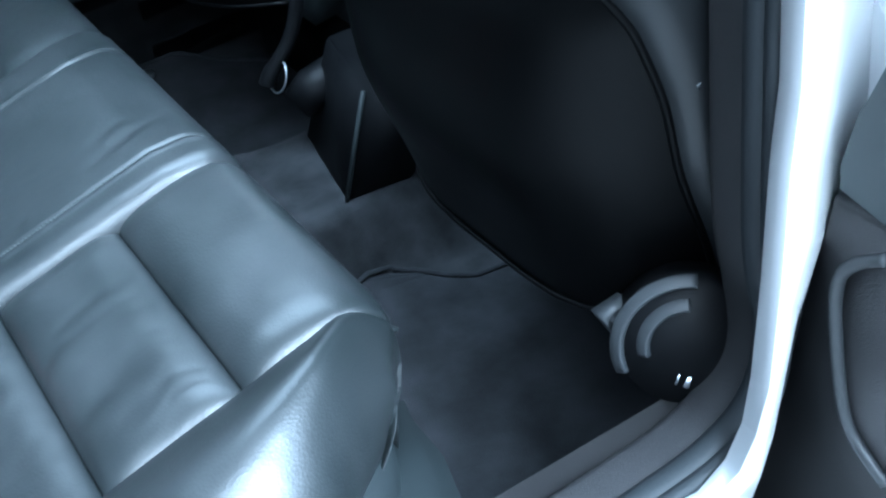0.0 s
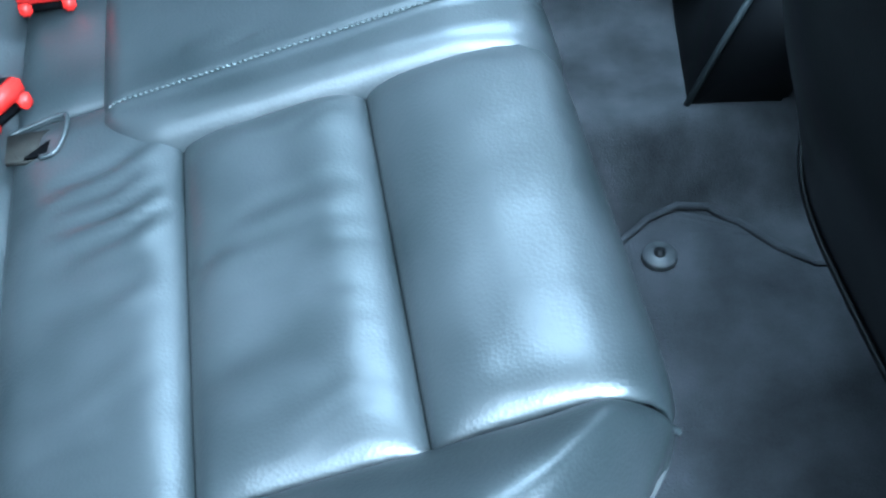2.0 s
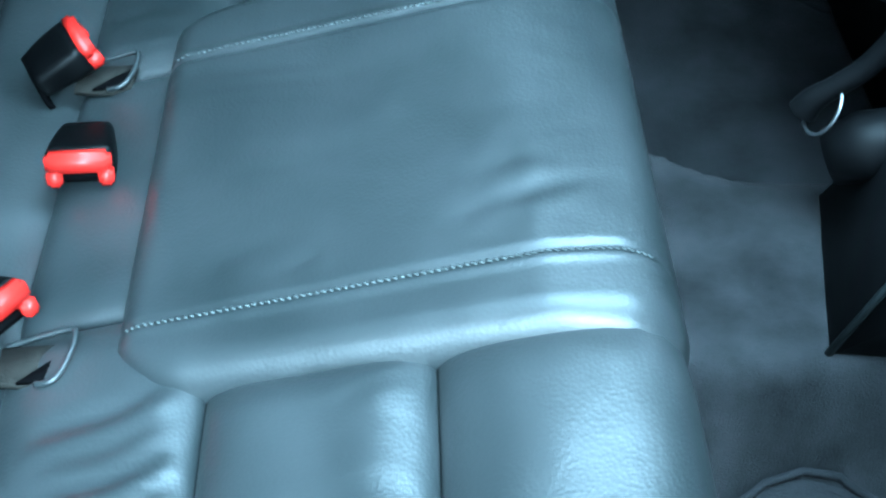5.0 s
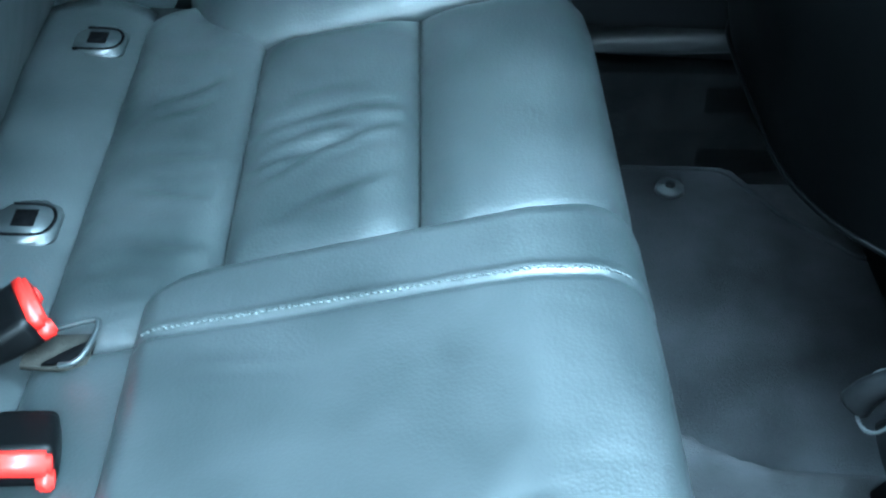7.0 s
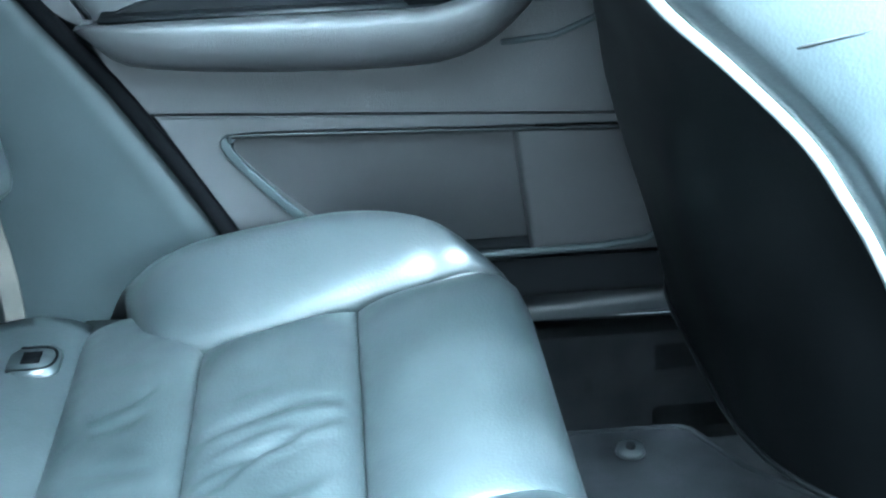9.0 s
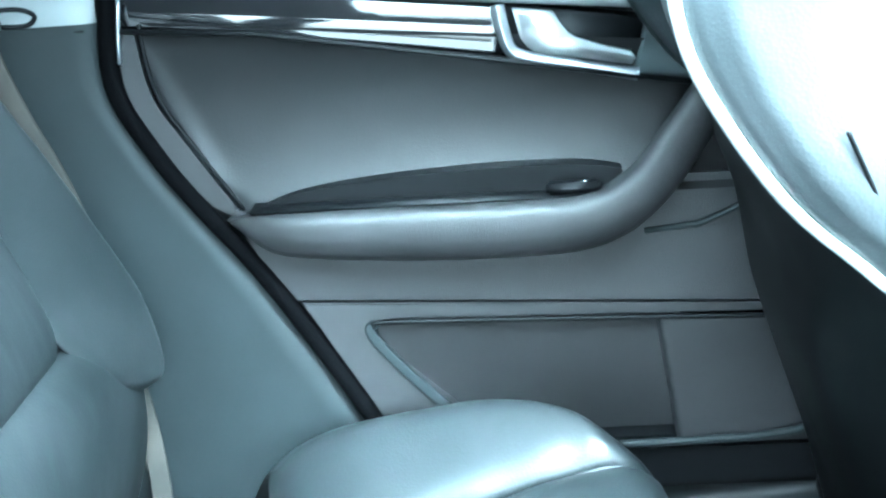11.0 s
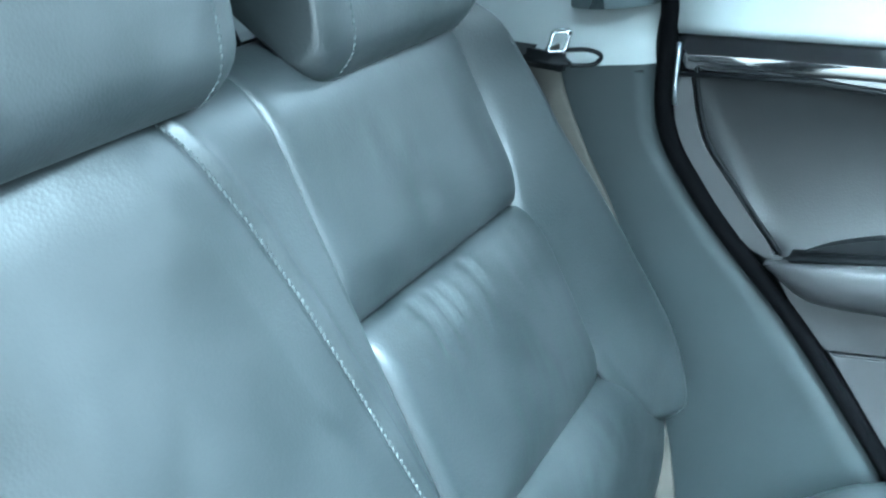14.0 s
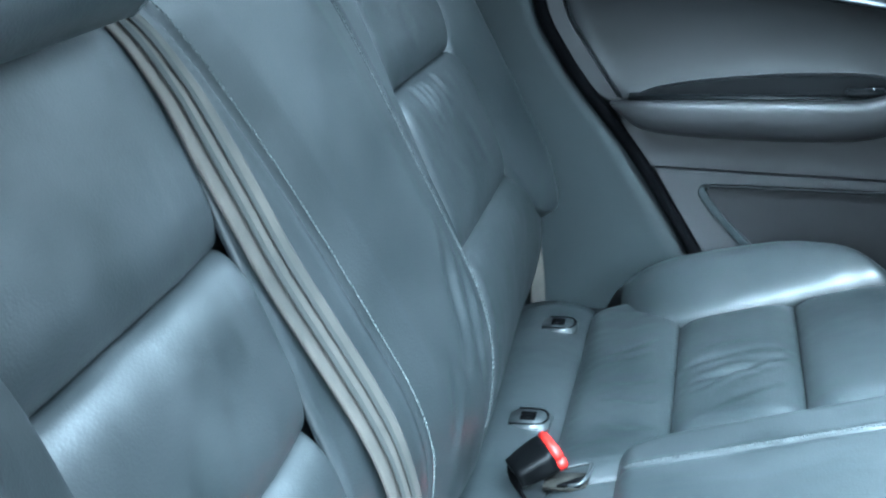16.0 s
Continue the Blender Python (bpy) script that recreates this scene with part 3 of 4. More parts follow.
belt2 = empty("middle_seat_belt", (-0.6, -0.22, 0.83), "ribbed beige webbing of the middle seat belt over the backrest", "seat belt")
line = [on_back(z, y, h) for z, y, h in ((0.850, -0.222, 0.010), (0.80, -0.197, 0.018), (0.75, -0.173, 0.020), (0.70, -0.160, 0.019), (0.65, -0.152, 0.019), (0.60, -0.144, 0.019), (0.47, -0.112, 0.019), (0.39, -0.092, 0.021), (0.325, -0.077, 0.029))]
part("webbing", ribbon(line, lambda f: Vector((0.05, 1, 0.0)), 0.066, 0.0018, 4, lambda f: 0.55 + 0.45 * min(1, f * 2.6)), WEB, belt2)
for k in (-0.20, 0.14):
    rib = [p + Vector((0.0018, k * 0.066 * (0.55 + 0.45 * min(1, i / 29 * 2.6)), 0.0008)) for i, p in enumerate(smooth_line(line, 30))]
    part("rib", sweep(rib, round_rect(0.0075, 0.0010, 0.0004, 2), side=(0, 1, 0)), WEB_DARK, belt2, "darker woven rib")


def buckle(at, turn, tilt, roll, label):
    ob = empty("belt_buckle", at, label, "belt buckle", "rear belt buckles")
    m = Matrix.Translation(at) @ pose(0, 0, 0, tilt, roll, turn)
    bm = bmesh.new()
    n = 8
    sect = round_rect(0.046, 0.026, 0.007, 3)
    rings = []
    for i in range(n):
        f = i / (n - 1)
        s = 1 - 0.22 * f ** 2
        rings.append([bm.verts.new(m @ Vector((x * s, 0.040 * f, z * (1 - 0.25 * f ** 2)))) for x, z in sect])
    for r, q in zip(rings, rings[1:]):
        for j in range(len(sect)):
            bm.faces.new((r[j], r[(j + 1) % len(sect)], q[(j + 1) % len(sect)], q[j]))
    bm.faces.new(rings[0][::-1])
    bm.faces.new(rings[-1])
    part("body", bm, SHELL, ob, "black plastic body")
    part("button", block((0.044, 0.012, 0.015), m @ pose(0, -0.004, 0.0055), 0.003), RED, ob, "red release button")
    for k in (-1, 1):
        part("button_leg", block((0.010, 0.012, 0.012), m @ pose(0.0172 * k, -0.0042, -0.006), 0.002), RED, ob, "red release button")
    part("slot", block((0.024, 0.006, 0.006), m @ pose(0, -0.0015, -0.008), 0.001), RUBBER, ob)
    tail = [m @ Vector((0, 0.037, 0)), m @ Vector((0, 0.041, -0.012)), m @ Vector((0, 0.041, -0.032))]
    part("strap", ribbon(tail, lambda f: (m.to_3x3() @ Vector((1, 0, 0))), 0.034, 0.004), RUBBER, ob)
    return ob


buckle((-0.378, 0.022, 0.312), 3, -8, 0, "black belt buckle with red button lying on the bench")
buckle((-0.399, 0.146, 0.321), 118, -24, 0, "black belt buckle with red button beside a slot")
buckle((-0.403, -0.118, 0.318), 52, -20, 0, "black belt buckle with red button beside a slot")
for y, k in ((0.135, 1), (-0.142, -1)):
    loop = empty("buckle_pocket", (-0.375, y, 0.285), "grey leather pocket edge for a belt buckle", "pocket", "buckle pockets")
    edge = [(-0.400, y + 0.015, 0.2975), (-0.378, y + 0.018, 0.3035), (-0.362, y + 0.0195, 0.3075), (-0.357, y + 0.017, 0.3085), (-0.357, y + 0.004, 0.3080), (-0.361, y - 0.012, 0.3065), (-0.367, y - 0.018, 0.3045), (-0.376, y - 0.017, 0.3015)]
    part("rim", sweep(smooth_line(edge, 40), ring(0.0019, 8)), LEATHER, loop, "thin folded leather edge")
    part("lining", slab([(-0.402, y + 0.014), (-0.359, y + 0.017), (-0.360, y - 0.012), (-0.374, y - 0.016), (-0.402, y - 0.014)], 0.2990, 0.294, 0.001, "z"), FELT, loop, "brownish felt lining")
    # flat black plate that stands for the shade inside the pocket
    part("shade_plate", slab([(-0.388, y - 0.015), (-0.3665, y - 0.014), (-0.361, y - 0.004), (-0.3605, y + 0.009), (-0.372, y + 0.000)], 0.3010, 0.298, 0.0005, "z"), RUBBER, loop, "black plate for the shade inside the opening")

# ---------------------------------------------------------------- floor, tunnel, mats


def floor_z(x, y):
    """Carpet height: hump of the tunnel, wider towards the bench, and the rise to the sill."""
    flare = 0.07 * min(1, max(0, (0.17 - x) / 0.13)) ** 2
    side = (y - 0.185 - flare) / 0.07 if y > 0.1 else (-0.005 - y) / 0.075
    k = 0.5 + 0.5 * math.cos(math.pi * min(1, max(0, side)))
    z = 0.03 + 0.105 * k
    return z + 2.6 * min(max(0, y - 0.735), 0.05)


floor = new("floor")
tagged(floor, "grey carpet floor with a raised middle tunnel", "floor", kind="structure")
part("carpet", sheet(lambda u, v: Vector((-0.45 + 2.0 * u, -0.62 + 1.38 * v, floor_z(-0.45 + 2.0 * u, -0.62 + 1.38 * v) + 0.002 * noise.noise(Vector((u * 30, v * 24, 1))))), even(100), even(160), close=False), CARPET, floor)
part("floor_pan", block((2.78, 1.56, 0.05), pose(0.06, 0.018, -0.06), 0.01), SHELL, floor)


def mat_line(right):
    if right:
        return [(0.096, -0.084), (0.118, -0.070), (0.148, -0.064), (0.177, -0.067), (0.203, -0.085), (0.228, -0.121), (0.256, -0.147), (0.294, -0.153), (0.36, -0.155), (0.52, -0.155), (0.52, -0.54), (0.06, -0.54), (-0.02, -0.50), (-0.02, -0.17), (0.05, -0.12)]
    return [(-0.02, 0.34), (0.06, 0.30), (0.16, 0.27), (0.50, 0.25), (0.50, 0.50), (0.32, 0.58), (0.255, 0.65), (0.215, 0.725), (0.20, 0.735), (0.09, 0.735), (-0.02, 0.735)]


for right in (True, False):
    ob = empty("floor_mat", (0.2, -0.3 if right else 0.4, 0.03), "dark grey carpet floor mat with stitched edge on the carpet", "floor mat", "floor mats")
    pts = mat_line(right)
    bm = bmesh.new()
    loop = []
    n = len(pts)
    for i in range(n):
        a, b = Vector((*pts[i], 0)), Vector((*pts[(i + 1) % n], 0))
        loop += [a + (b - a) * k / 4 for k in range(4)]
    up = [bm.verts.new((p.x, p.y, min(0.075, floor_z(p.x, p.y)) + 0.020 if right else 0.046)) for p in loop]
    dn = [bm.verts.new((p.x, p.y, 0.025)) for p in loop]
    bm.faces.new(up)
    for i in range(len(up)):
        bm.faces.new((up[i], dn[i], dn[(i + 1) % len(up)], up[(i + 1) % len(up)]))
    bmesh.ops.triangulate(bm, faces=[f for f in bm.faces if len(f.verts) > 4])
    part("carpet_top", bm, MAT, ob, smooth=False)
    edge = [Vector((p.x, p.y, min(0.075, floor_z(p.x, p.y)) + 0.022 if right else 0.048)) for p in loop] + [Vector((loop[0].x, loop[0].y, min(0.075, floor_z(loop[0].x, loop[0].y)) + 0.022 if right else 0.048))]
    part("edge_binding", sweep(edge, ring(0.0035, 6), caps=False), MAT, ob, "stitched edge binding")
    kx, ky, kz = (0.118, -0.115, 0.054) if right else (0.140, 0.692, 0.050)
    knob = empty("mat_knob", (kx, ky, kz - 0.004), "grey plastic knob that holds the floor mat", "knob", "mat knobs")
    part("collar", disc(0.0165, 0.007, pose(kx, ky, kz), 28), KNOB, knob)
    part("button", disc(0.006, 0.006, pose(kx, ky, kz + 0.0035), 16), DARK, knob)

# sills and the carpeted kick sides
sill = empty("door_sill", (0.3, 0.75, 0.1), "grey plastic door sill strip beside the carpet", "door sill", kind="structure")
part("strip", sweep([Vector((-0.30, 0.780, 0.192)), Vector((0.05, 0.780, 0.194)), Vector((0.20, 0.780, 0.204)), Vector((0.27, 0.770, 0.210)), Vector((1.2, 0.765, 0.21))], round_rect(0.07, 0.030, 0.012, 4), side=(0, 1, 0)), KNOB, sill)
part("sill_upright", block((1.5, 0.02, 0.13), pose(0.35, 0.822, 0.215), 0.004), DARK, sill, "black inner sill")
part("kick_carpet", sheet(lambda u, v: Vector((-0.3 + 1.5 * u, 0.732 + 0.012 * v, 0.03 + 0.160 * v)), even(20), even(8)), CARPET, sill, "grey carpet kick panel")

# ---------------------------------------------------------------- middle console
console = empty("middle_console", (0.25, 0.0, 0.13), "black plastic rear end of the middle console on the tunnel", "console")
bm = bmesh.new()
cv = [bm.verts.new(p) for p in ((0.165, -0.005, 0.130), (0.256, -0.012, 0.120), (0.34, 0.10, 0.13), (0.200, 0.178, 0.130),
                                (0.221, 0.000, 0.270), (0.30, -0.04, 0.285), (0.40, 0.10, 0.30), (0.240, 0.125, 0.29))]
for f in ((0, 1, 5, 4), (1, 2, 6, 5), (2, 3, 7, 6), (3, 0, 4, 7), (4, 5, 6, 7), (3, 2, 1, 0)):
    bm.faces.new([cv[i] for i in f])
bmesh.ops.bevel(bm, geom=bm.edges, offset=0.004, segments=2, affect="EDGES")
part("end_panel", bm, DARK, console)
part("edge", sweep([Vector((0.166, -0.005, 0.134)), Vector((0.192, -0.003, 0.20)), Vector((0.221, 0.0, 0.268))], ring(0.0032, 8)), SIDE, console, "lighter plastic edge")
part("storage_box", block((0.62, 0.16, 0.20), pose(0.68, 0.05, 0.24, 0, 0, 0), 0.03, 3), DARK, console)
lever = part("lever", sweep(smooth_line([(0.164, 0.166, 0.236), (0.170, 0.164, 0.250), (0.184, 0.160, 0.266), (0.205, 0.156, 0.292), (0.226, 0.152, 0.345), (0.240, 0.150, 0.43)], 26), ring(0.0105, 14), sizes=[1.2 - 0.3 * min(1, i / 9) for i in range(26)]), DARK, console, "black lever with a flared end")
part("lever_ring", sweep([Vector((0.176 + 0.010 * math.sin(a), 0.158 + 0.024 * math.cos(a), 0.246 + 0.020 * math.sin(a))) for a in [2 * math.pi * i / 24 for i in range(25)]], ring(0.0014, 6), caps=False), SATIN, lever, "bright metal ring")
part("lever_socket", sweep([Vector((0.19, 0.15, 0.20)), Vector((0.215, 0.145, 0.215)), Vector((0.26, 0.14, 0.23))], ring(0.030, 18), sizes=[0.8, 1.0, 0.9]), DARK, console, "black round lever socket")

# ---------------------------------------------------------------- front seats


def front_seat(k):
    """k = 1: beside the far door; -1: beside the open door."""
    yi, yo = 0.20, 0.655
    ob = empty("front_seat", (0.3, MID + k * 0.41, 0.05), "black backed leather front seat with pale piping", "car seat", "front seats")
    rim = [(0.236, 0.315), (0.222, 0.38), (0.195, 0.46), (0.165, 0.524), (0.137, 0.569), (0.110, 0.606), (0.064, 0.651), (0.020, 0.691), (-0.014, 0.738), (-0.034, 0.78), (-0.039, 0.83), (-0.030, 0.90), (0.0, 0.98)]
    hump = [0.100, 0.104, 0.104, 0.094, 0.074, 0.055, 0.028, 0.010, 0.004, 0.003, 0.003, 0.003, 0.003]

    if k < 0:
        rim = [(x + 0.30 * max(0, z - 0.45), z) for x, z in rim]

    def fix(p):
        return Vector(p) if k > 0 else Vector(mirror(p))

    def back(u, v):
        p = curve_at([(x, z, 0) for x, z in rim], u)
        b = curve_at([(h, 0, 0) for h in hump], u).x
        narrow = 0.035 * max(0, u - 0.6) / 0.4
        y = yi + (yo - yi) * v + narrow * (1 - 2 * v)
        w = 1 - abs(2 * v - 1) ** (3.2 if v < 0.5 else 8 if k > 0 else 5)
        ahead = 0.045 * v ** 1.5 * min(1, max(0, (p.y - 0.64) / 0.07))
        return fix((p.x - b * w + ahead, y, p.y - 0.006 * w * (1 - u)))
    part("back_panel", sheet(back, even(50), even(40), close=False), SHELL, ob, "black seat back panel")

    def wrap(u, v):
        p = curve_at([(x, z, 0) for x, z in rim], u)
        th = 0.30 - 0.12 * u
        w = [(0.0, yi + 0.002), (0.012, yi - 0.010), (0.05, yi - 0.020), (th, yi - 0.014), (th + 0.05, yi + 0.05), (th + 0.015, yi + 0.16), (th + 0.015, yo - 0.16), (th + 0.05, yo - 0.05), (th, yo + 0.014), (0.05, yo + 0.020), (0.012, yo + 0.010), (0.0, yo - 0.002)]
        q = curve_at([(a, b, 0) for a, b in w], v)
        narrow = 0.035 * max(0, u - 0.6) / 0.4
        return fix((p.x + q.x, q.y + narrow * (1 if q.y < 0.43 else -1), p.y + 0.02 * (q.x / 0.15)))
    part("backrest", sheet(wrap, even(50), even(60), close=False), LEATHER, ob)

    def flank(u, v):
        p = curve_at([(x, z, 0) for x, z in rim], u)
        q = curve_at([(a, b, 0) for a, b in ((-0.004, yo - 0.012), (0.004, yo + 0.010), (0.03, yo + 0.026), (0.075, yo + 0.030), (0.12, yo + 0.024))], v)
        return fix((p.x + q.x, q.y - 0.035 * max(0, u - 0.6) / 0.4, p.y + 0.02 * (q.x / 0.15)))
    part("side_shell", sheet(flank, even(40), even(20), close=False), FLANK, ob, "glossy black side of the seat back")

    def on_side(x, z):
        lead = x - float(np.interp(z, [p[1] for p in rim], [p[0] for p in rim]))
        return fix((x, float(np.interp(lead, (0.0, 0.012, 0.05, 0.2), (yi + 0.002, yi - 0.010, yi - 0.020, yi - 0.018))), z))
    for seam in (((0.040, 0.735), (0.054, 0.705), (0.070, 0.675), (0.078, 0.662)), ((0.078, 0.662), (0.095, 0.667), (0.12, 0.672), (0.16, 0.678), (0.23, 0.682))):
        part("seam", sweep([on_side(p.x, p.y) for p in smooth_line([(x, z, 0) for x, z in seam], 20)], ring(0.0014, 6)), SHELL, ob, "dark seam")
    top = [back(1, i / 20) for i in range(21)]
    part("shoulder", sweep(top, ring(0.05, 12, 0.5), side=(1, 0, 0)), LEATHER, ob)
    for edge in (0, 1):
        pts = [back(i / 49, edge) + Vector((-0.002, 0, 0)) for i in range(50)]
        part("piping", sweep(pts, ring(0.0038, 8)), PIPING if edge == 0 else SHELL, ob, "pale piping along the edge" if edge == 0 else "")
    part("hem", sweep([back(0, i / 30) + Vector((-0.002, 0, 0)) for i in range(31)], ring(0.0026, 8)), SHELL, ob, "black hem")
    part("seat_cushion", block((0.46, 0.48, 0.16), Matrix.Translation(fix((0.50, 0.43, 0.31))) @ pose(0, 0, 0, 0, -8), 0.05, 4), LEATHER, ob)
    part("side_shield", block((0.48, 0.04, 0.11), Matrix.Translation(fix((0.50, 0.665, 0.23))), 0.015, 3), DARK, ob, "black plastic side shield")
    for yy in (0.25, 0.61):
        part("rail", block((0.50, 0.03, 0.03), Matrix.Translation(fix((0.60, yy, 0.06))), 0.004), DARK, ob, "black seat rail")
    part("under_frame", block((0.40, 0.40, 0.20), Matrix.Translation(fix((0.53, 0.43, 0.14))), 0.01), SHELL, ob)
    if k < 0:
        c = fix((0.178, 0.676, 0.322))
        m = Matrix.Translation(c) @ pose(0, 0, 0, 78, 0, -35)
        cover = part("hinge_cover", disc(0.060, 0.03, m, 32), DARK, ob, "black round hinge cover")
        # crescent highlights of the cover, put in as arcs of lighter plastic
        for r, a0, a1 in ((0.057, 80, 200), (0.036, 85, 190)):
            arc = [m @ Vector((r * math.cos(radians(a0 + (a1 - a0) * i / 24)), r * math.sin(radians(a0 + (a1 - a0) * i / 24)), 0.016)) for i in range(25)]
            part("ring", sweep(arc, round_rect(0.012, 0.006, 0.002, 2)), KNOB, cover, "grey raised arc for a crescent highlight")
        part("hinge_bracket", slab([(0.122, 0.349), (0.150, 0.352), (0.166, 0.318), (0.148, 0.296)], 0.036 - 0.644, 0.036 - 0.625, 0.004), KNOB, ob, "grey hinge bracket")
        part("hinge_end", block((0.03, 0.02, 0.022), Matrix.Translation(fix((0.170, 0.684, 0.287))) @ pose(0, 0, 0, 0, 30, 0), 0.006, 3), SATIN, ob, "pale metal hinge end")
    return ob


front_seat(1)
front_seat(-1)

# ---------------------------------------------------------------- far rear door
door = empty("rear_door", (0.1, 0.70, 0.24), "closed rear door with grey trim panel and armrest", "car door", kind="structure")
SEAL = [(-0.470, 0.85), (-0.472, 0.775), (-0.479, 0.683), (-0.450, 0.617), (-0.413, 0.561), (-0.365, 0.497), (-0.317, 0.42), (-0.268, 0.334), (-0.225, 0.25)]
seal_fine = [curve_at([(x, z, 0) for x, z in SEAL], i / 40) for i in range(41)]
part("shell", slab([(p.x - 0.03, p.y) for p in seal_fine] + [(-0.20, 0.237), (0.80, 0.237), (0.80, 0.76), (0.05, 0.80)], 0.745, 0.80, 0), DARK, door, smooth=False)
part("seal", sweep([Vector((p.x + 0.002, 0.700, p.y)) for p in seal_fine], ring(0.0085, 10)), RUBBER, door, "black rubber door seal")
part("seal_lip", sweep([Vector((p.x + 0.013, 0.697, p.y)) for p in seal_fine[6:10]], ring(0.0025, 6)), SATIN, door)
part("armrest_panel", slab([(-0.382, 0.556), (-0.376, 0.540), (-0.362, 0.512), (-0.330, 0.464), (0.118, 0.4425), (0.80, 0.41), (0.80, 0.57), (0.0, 0.57)], 0.697, 0.748, 0.002), DOORSKIN, door, smooth=False)
part("band", slab([(-0.326, 0.4605), (-0.298, 0.412), (-0.250, 0.327), (-0.235, 0.30), (-0.19, 0.30), (-0.180, 0.335), (-0.232, 0.390), (-0.262, 0.428), (-0.256, 0.4405), (-0.244, 0.4435), (0.122, 0.431), (0.80, 0.40), (0.80, 0.407), (0.118, 0.439)], 0.699, 0.748, 0.002), DOORSKIN, door, smooth=False)


def pocket_at(u, v):
    x = -0.256 + 0.290 * u
    z = 0.297 + 0.143 * v
    return Vector((x, 0.704 + 0.030 * (1 - v) ** 1.3, z))


part("pocket", sheet(pocket_at, even(20), even(20), close=False), DOORSKIN, door, "concave storage pocket")
part("pocket_rim", sweep(smooth_line([(-0.256, 0.698, 0.437), (-0.262, 0.697, 0.427), (-0.234, 0.696, 0.390), (-0.180, 0.696, 0.336), (-0.12, 0.696, 0.303), (-0.06, 0.697, 0.297)], 40), round_rect(0.0036, 0.010, 0.0015, 3), side=(0, 1, 0)), SIDE, door, "pale pocket rim")


def bulge_at(u, v):
    x = 0.010 + 0.60 * u + 0.022 * (1 - v)
    z = 0.290 + (0.141 - 0.012 * u) * v
    return Vector((x, 0.696 + 0.008 * (1 - v) + 0.012 * (1 - rounded(u * 0.6, 0.008)), z))


part("bottle_holder", sheet(bulge_at, [0, 0.003, 0.006, 0.01, 0.014, 0.02] + [0.05 + 0.95 * i / 20 for i in range(21)], even(16), close=False), DOORSKIN, door, "flush bulge in front of the pocket")
part("ledge", sweep([Vector((-0.10, 0.696, 0.296)), Vector((0.0, 0.696, 0.297)), Vector((0.10, 0.696, 0.299)), Vector((0.145, 0.696, 0.304)), Vector((0.18, 0.698, 0.320))], ring(0.0045, 8)), SIDE, door, "pale ledge")
part("kick_panel", slab([(-0.24, 0.296), (0.80, 0.296), (0.80, 0.238), (-0.20, 0.238)], 0.704, 0.75, 0.01), DARK, door, "black plastic lower edge", smooth=False)
rim_in = [(-0.452, 0.734), (-0.444, 0.671), (-0.417, 0.622), (-0.376, 0.557)]
rim = [(p.x + 0.012, p.y) for p in seal_fine if 0.55 < p.y < 0.735]
part("rear_rim", slab(rim + [(-0.379, 0.548)] + [(c.x, c.y) for c in [curve_at([(x, z, 0) for x, z in rim_in[::-1]], i / 14) for i in range(15)]], 0.700, 0.748, 0.002), DOORSKIN, door, smooth=False)


def insert_at(u, v):
    z = 0.556 + 0.180 * v
    e = curve_at([(x, zz, 0) for x, zz in rim_in[::-1]], v).x + 0.002
    x = e + (0.55 - e) * u
    y = 0.744 - 0.052 * (1 - v) ** 2.2 - 0.044 * v ** 1.8
    edge = 1 - rounded(u * (0.55 - e), 0.026)
    return Vector((x, y + (0.7035 - y) * edge + 0.0008 * noise.noise(Vector((x * 20, z * 20, 0))), z - 0.10 * max(0, x + 0.45) * v * 0.9))


part("upper_insert", sheet(insert_at, [(i / 69) ** 1.6 for i in range(70)], even(30), close=False), INSERT_SHADED, door, "concave leather insert with the ledge's shade in its colour")
# gloss strip with the opening handle
part("gloss_strip", sheet(lambda u, v: Vector((-0.466 + 0.346 * u, 0.701 - 0.0025 * math.sin(math.pi * v) + 0.009 * v, 0.731 - 0.045 * u ** 1.15 + (0.033 + 0.012 * u) * v)), even(30), even(12)), PIANO, door, "gloss black trim strip")
part("strip_lower_edge", sweep([Vector((-0.466, 0.698, 0.729)), Vector((-0.344, 0.697, 0.720)), Vector((-0.145, 0.696, 0.687)), Vector((0.07, 0.696, 0.650))], ring(0.0026, 8)), DARK, door)
part("handle_recess", slab([(-0.124, 0.732), (0.005, 0.711), (-0.007, 0.660), (-0.118, 0.682)], 0.712, 0.745, 0.002), DARK, door, "dark handle recess")
part("handle_frame", sweep(smooth_line([(-0.126, 0.700, 0.732), (-0.122, 0.700, 0.709), (-0.115, 0.700, 0.691), (-0.097, 0.700, 0.683), (-0.05, 0.700, 0.674), (-0.003, 0.700, 0.664)], 30), round_rect(0.010, 0.010, 0.002, 2)), SATIN, door, "satin handle frame")
handle = (slab([(-0.113, 0.728), (-0.077, 0.723), (-0.073, 0.716), (-0.067, 0.703), (-0.059, 0.698), (-0.009, 0.685), (-0.006, 0.680), (-0.009, 0.674), (-0.093, 0.689), (-0.101, 0.694), (-0.107, 0.703)], 0.692, 0.706, 0.003))
for v in handle.verts:
    v.co.y += 0.13 * (v.co.z - 0.70)
part("door_handle", handle, BRUSHED, door, "chrome door handle")
part("speaker_pad", slab([(0.005, 0.709), (0.10, 0.693), (0.10, 0.645), (-0.007, 0.664)], 0.699, 0.74, 0.002), TRIM, door, "grey textured pad")
part("rim_groove", sweep([Vector((p.x + 0.006, 0.6985, p.y)) for p in [curve_at([(x, z, 0) for x, z in rim_in], i / 20) for i in range(21)]], ring(0.0020, 6)), DARK, door, "dark groove round the insert")
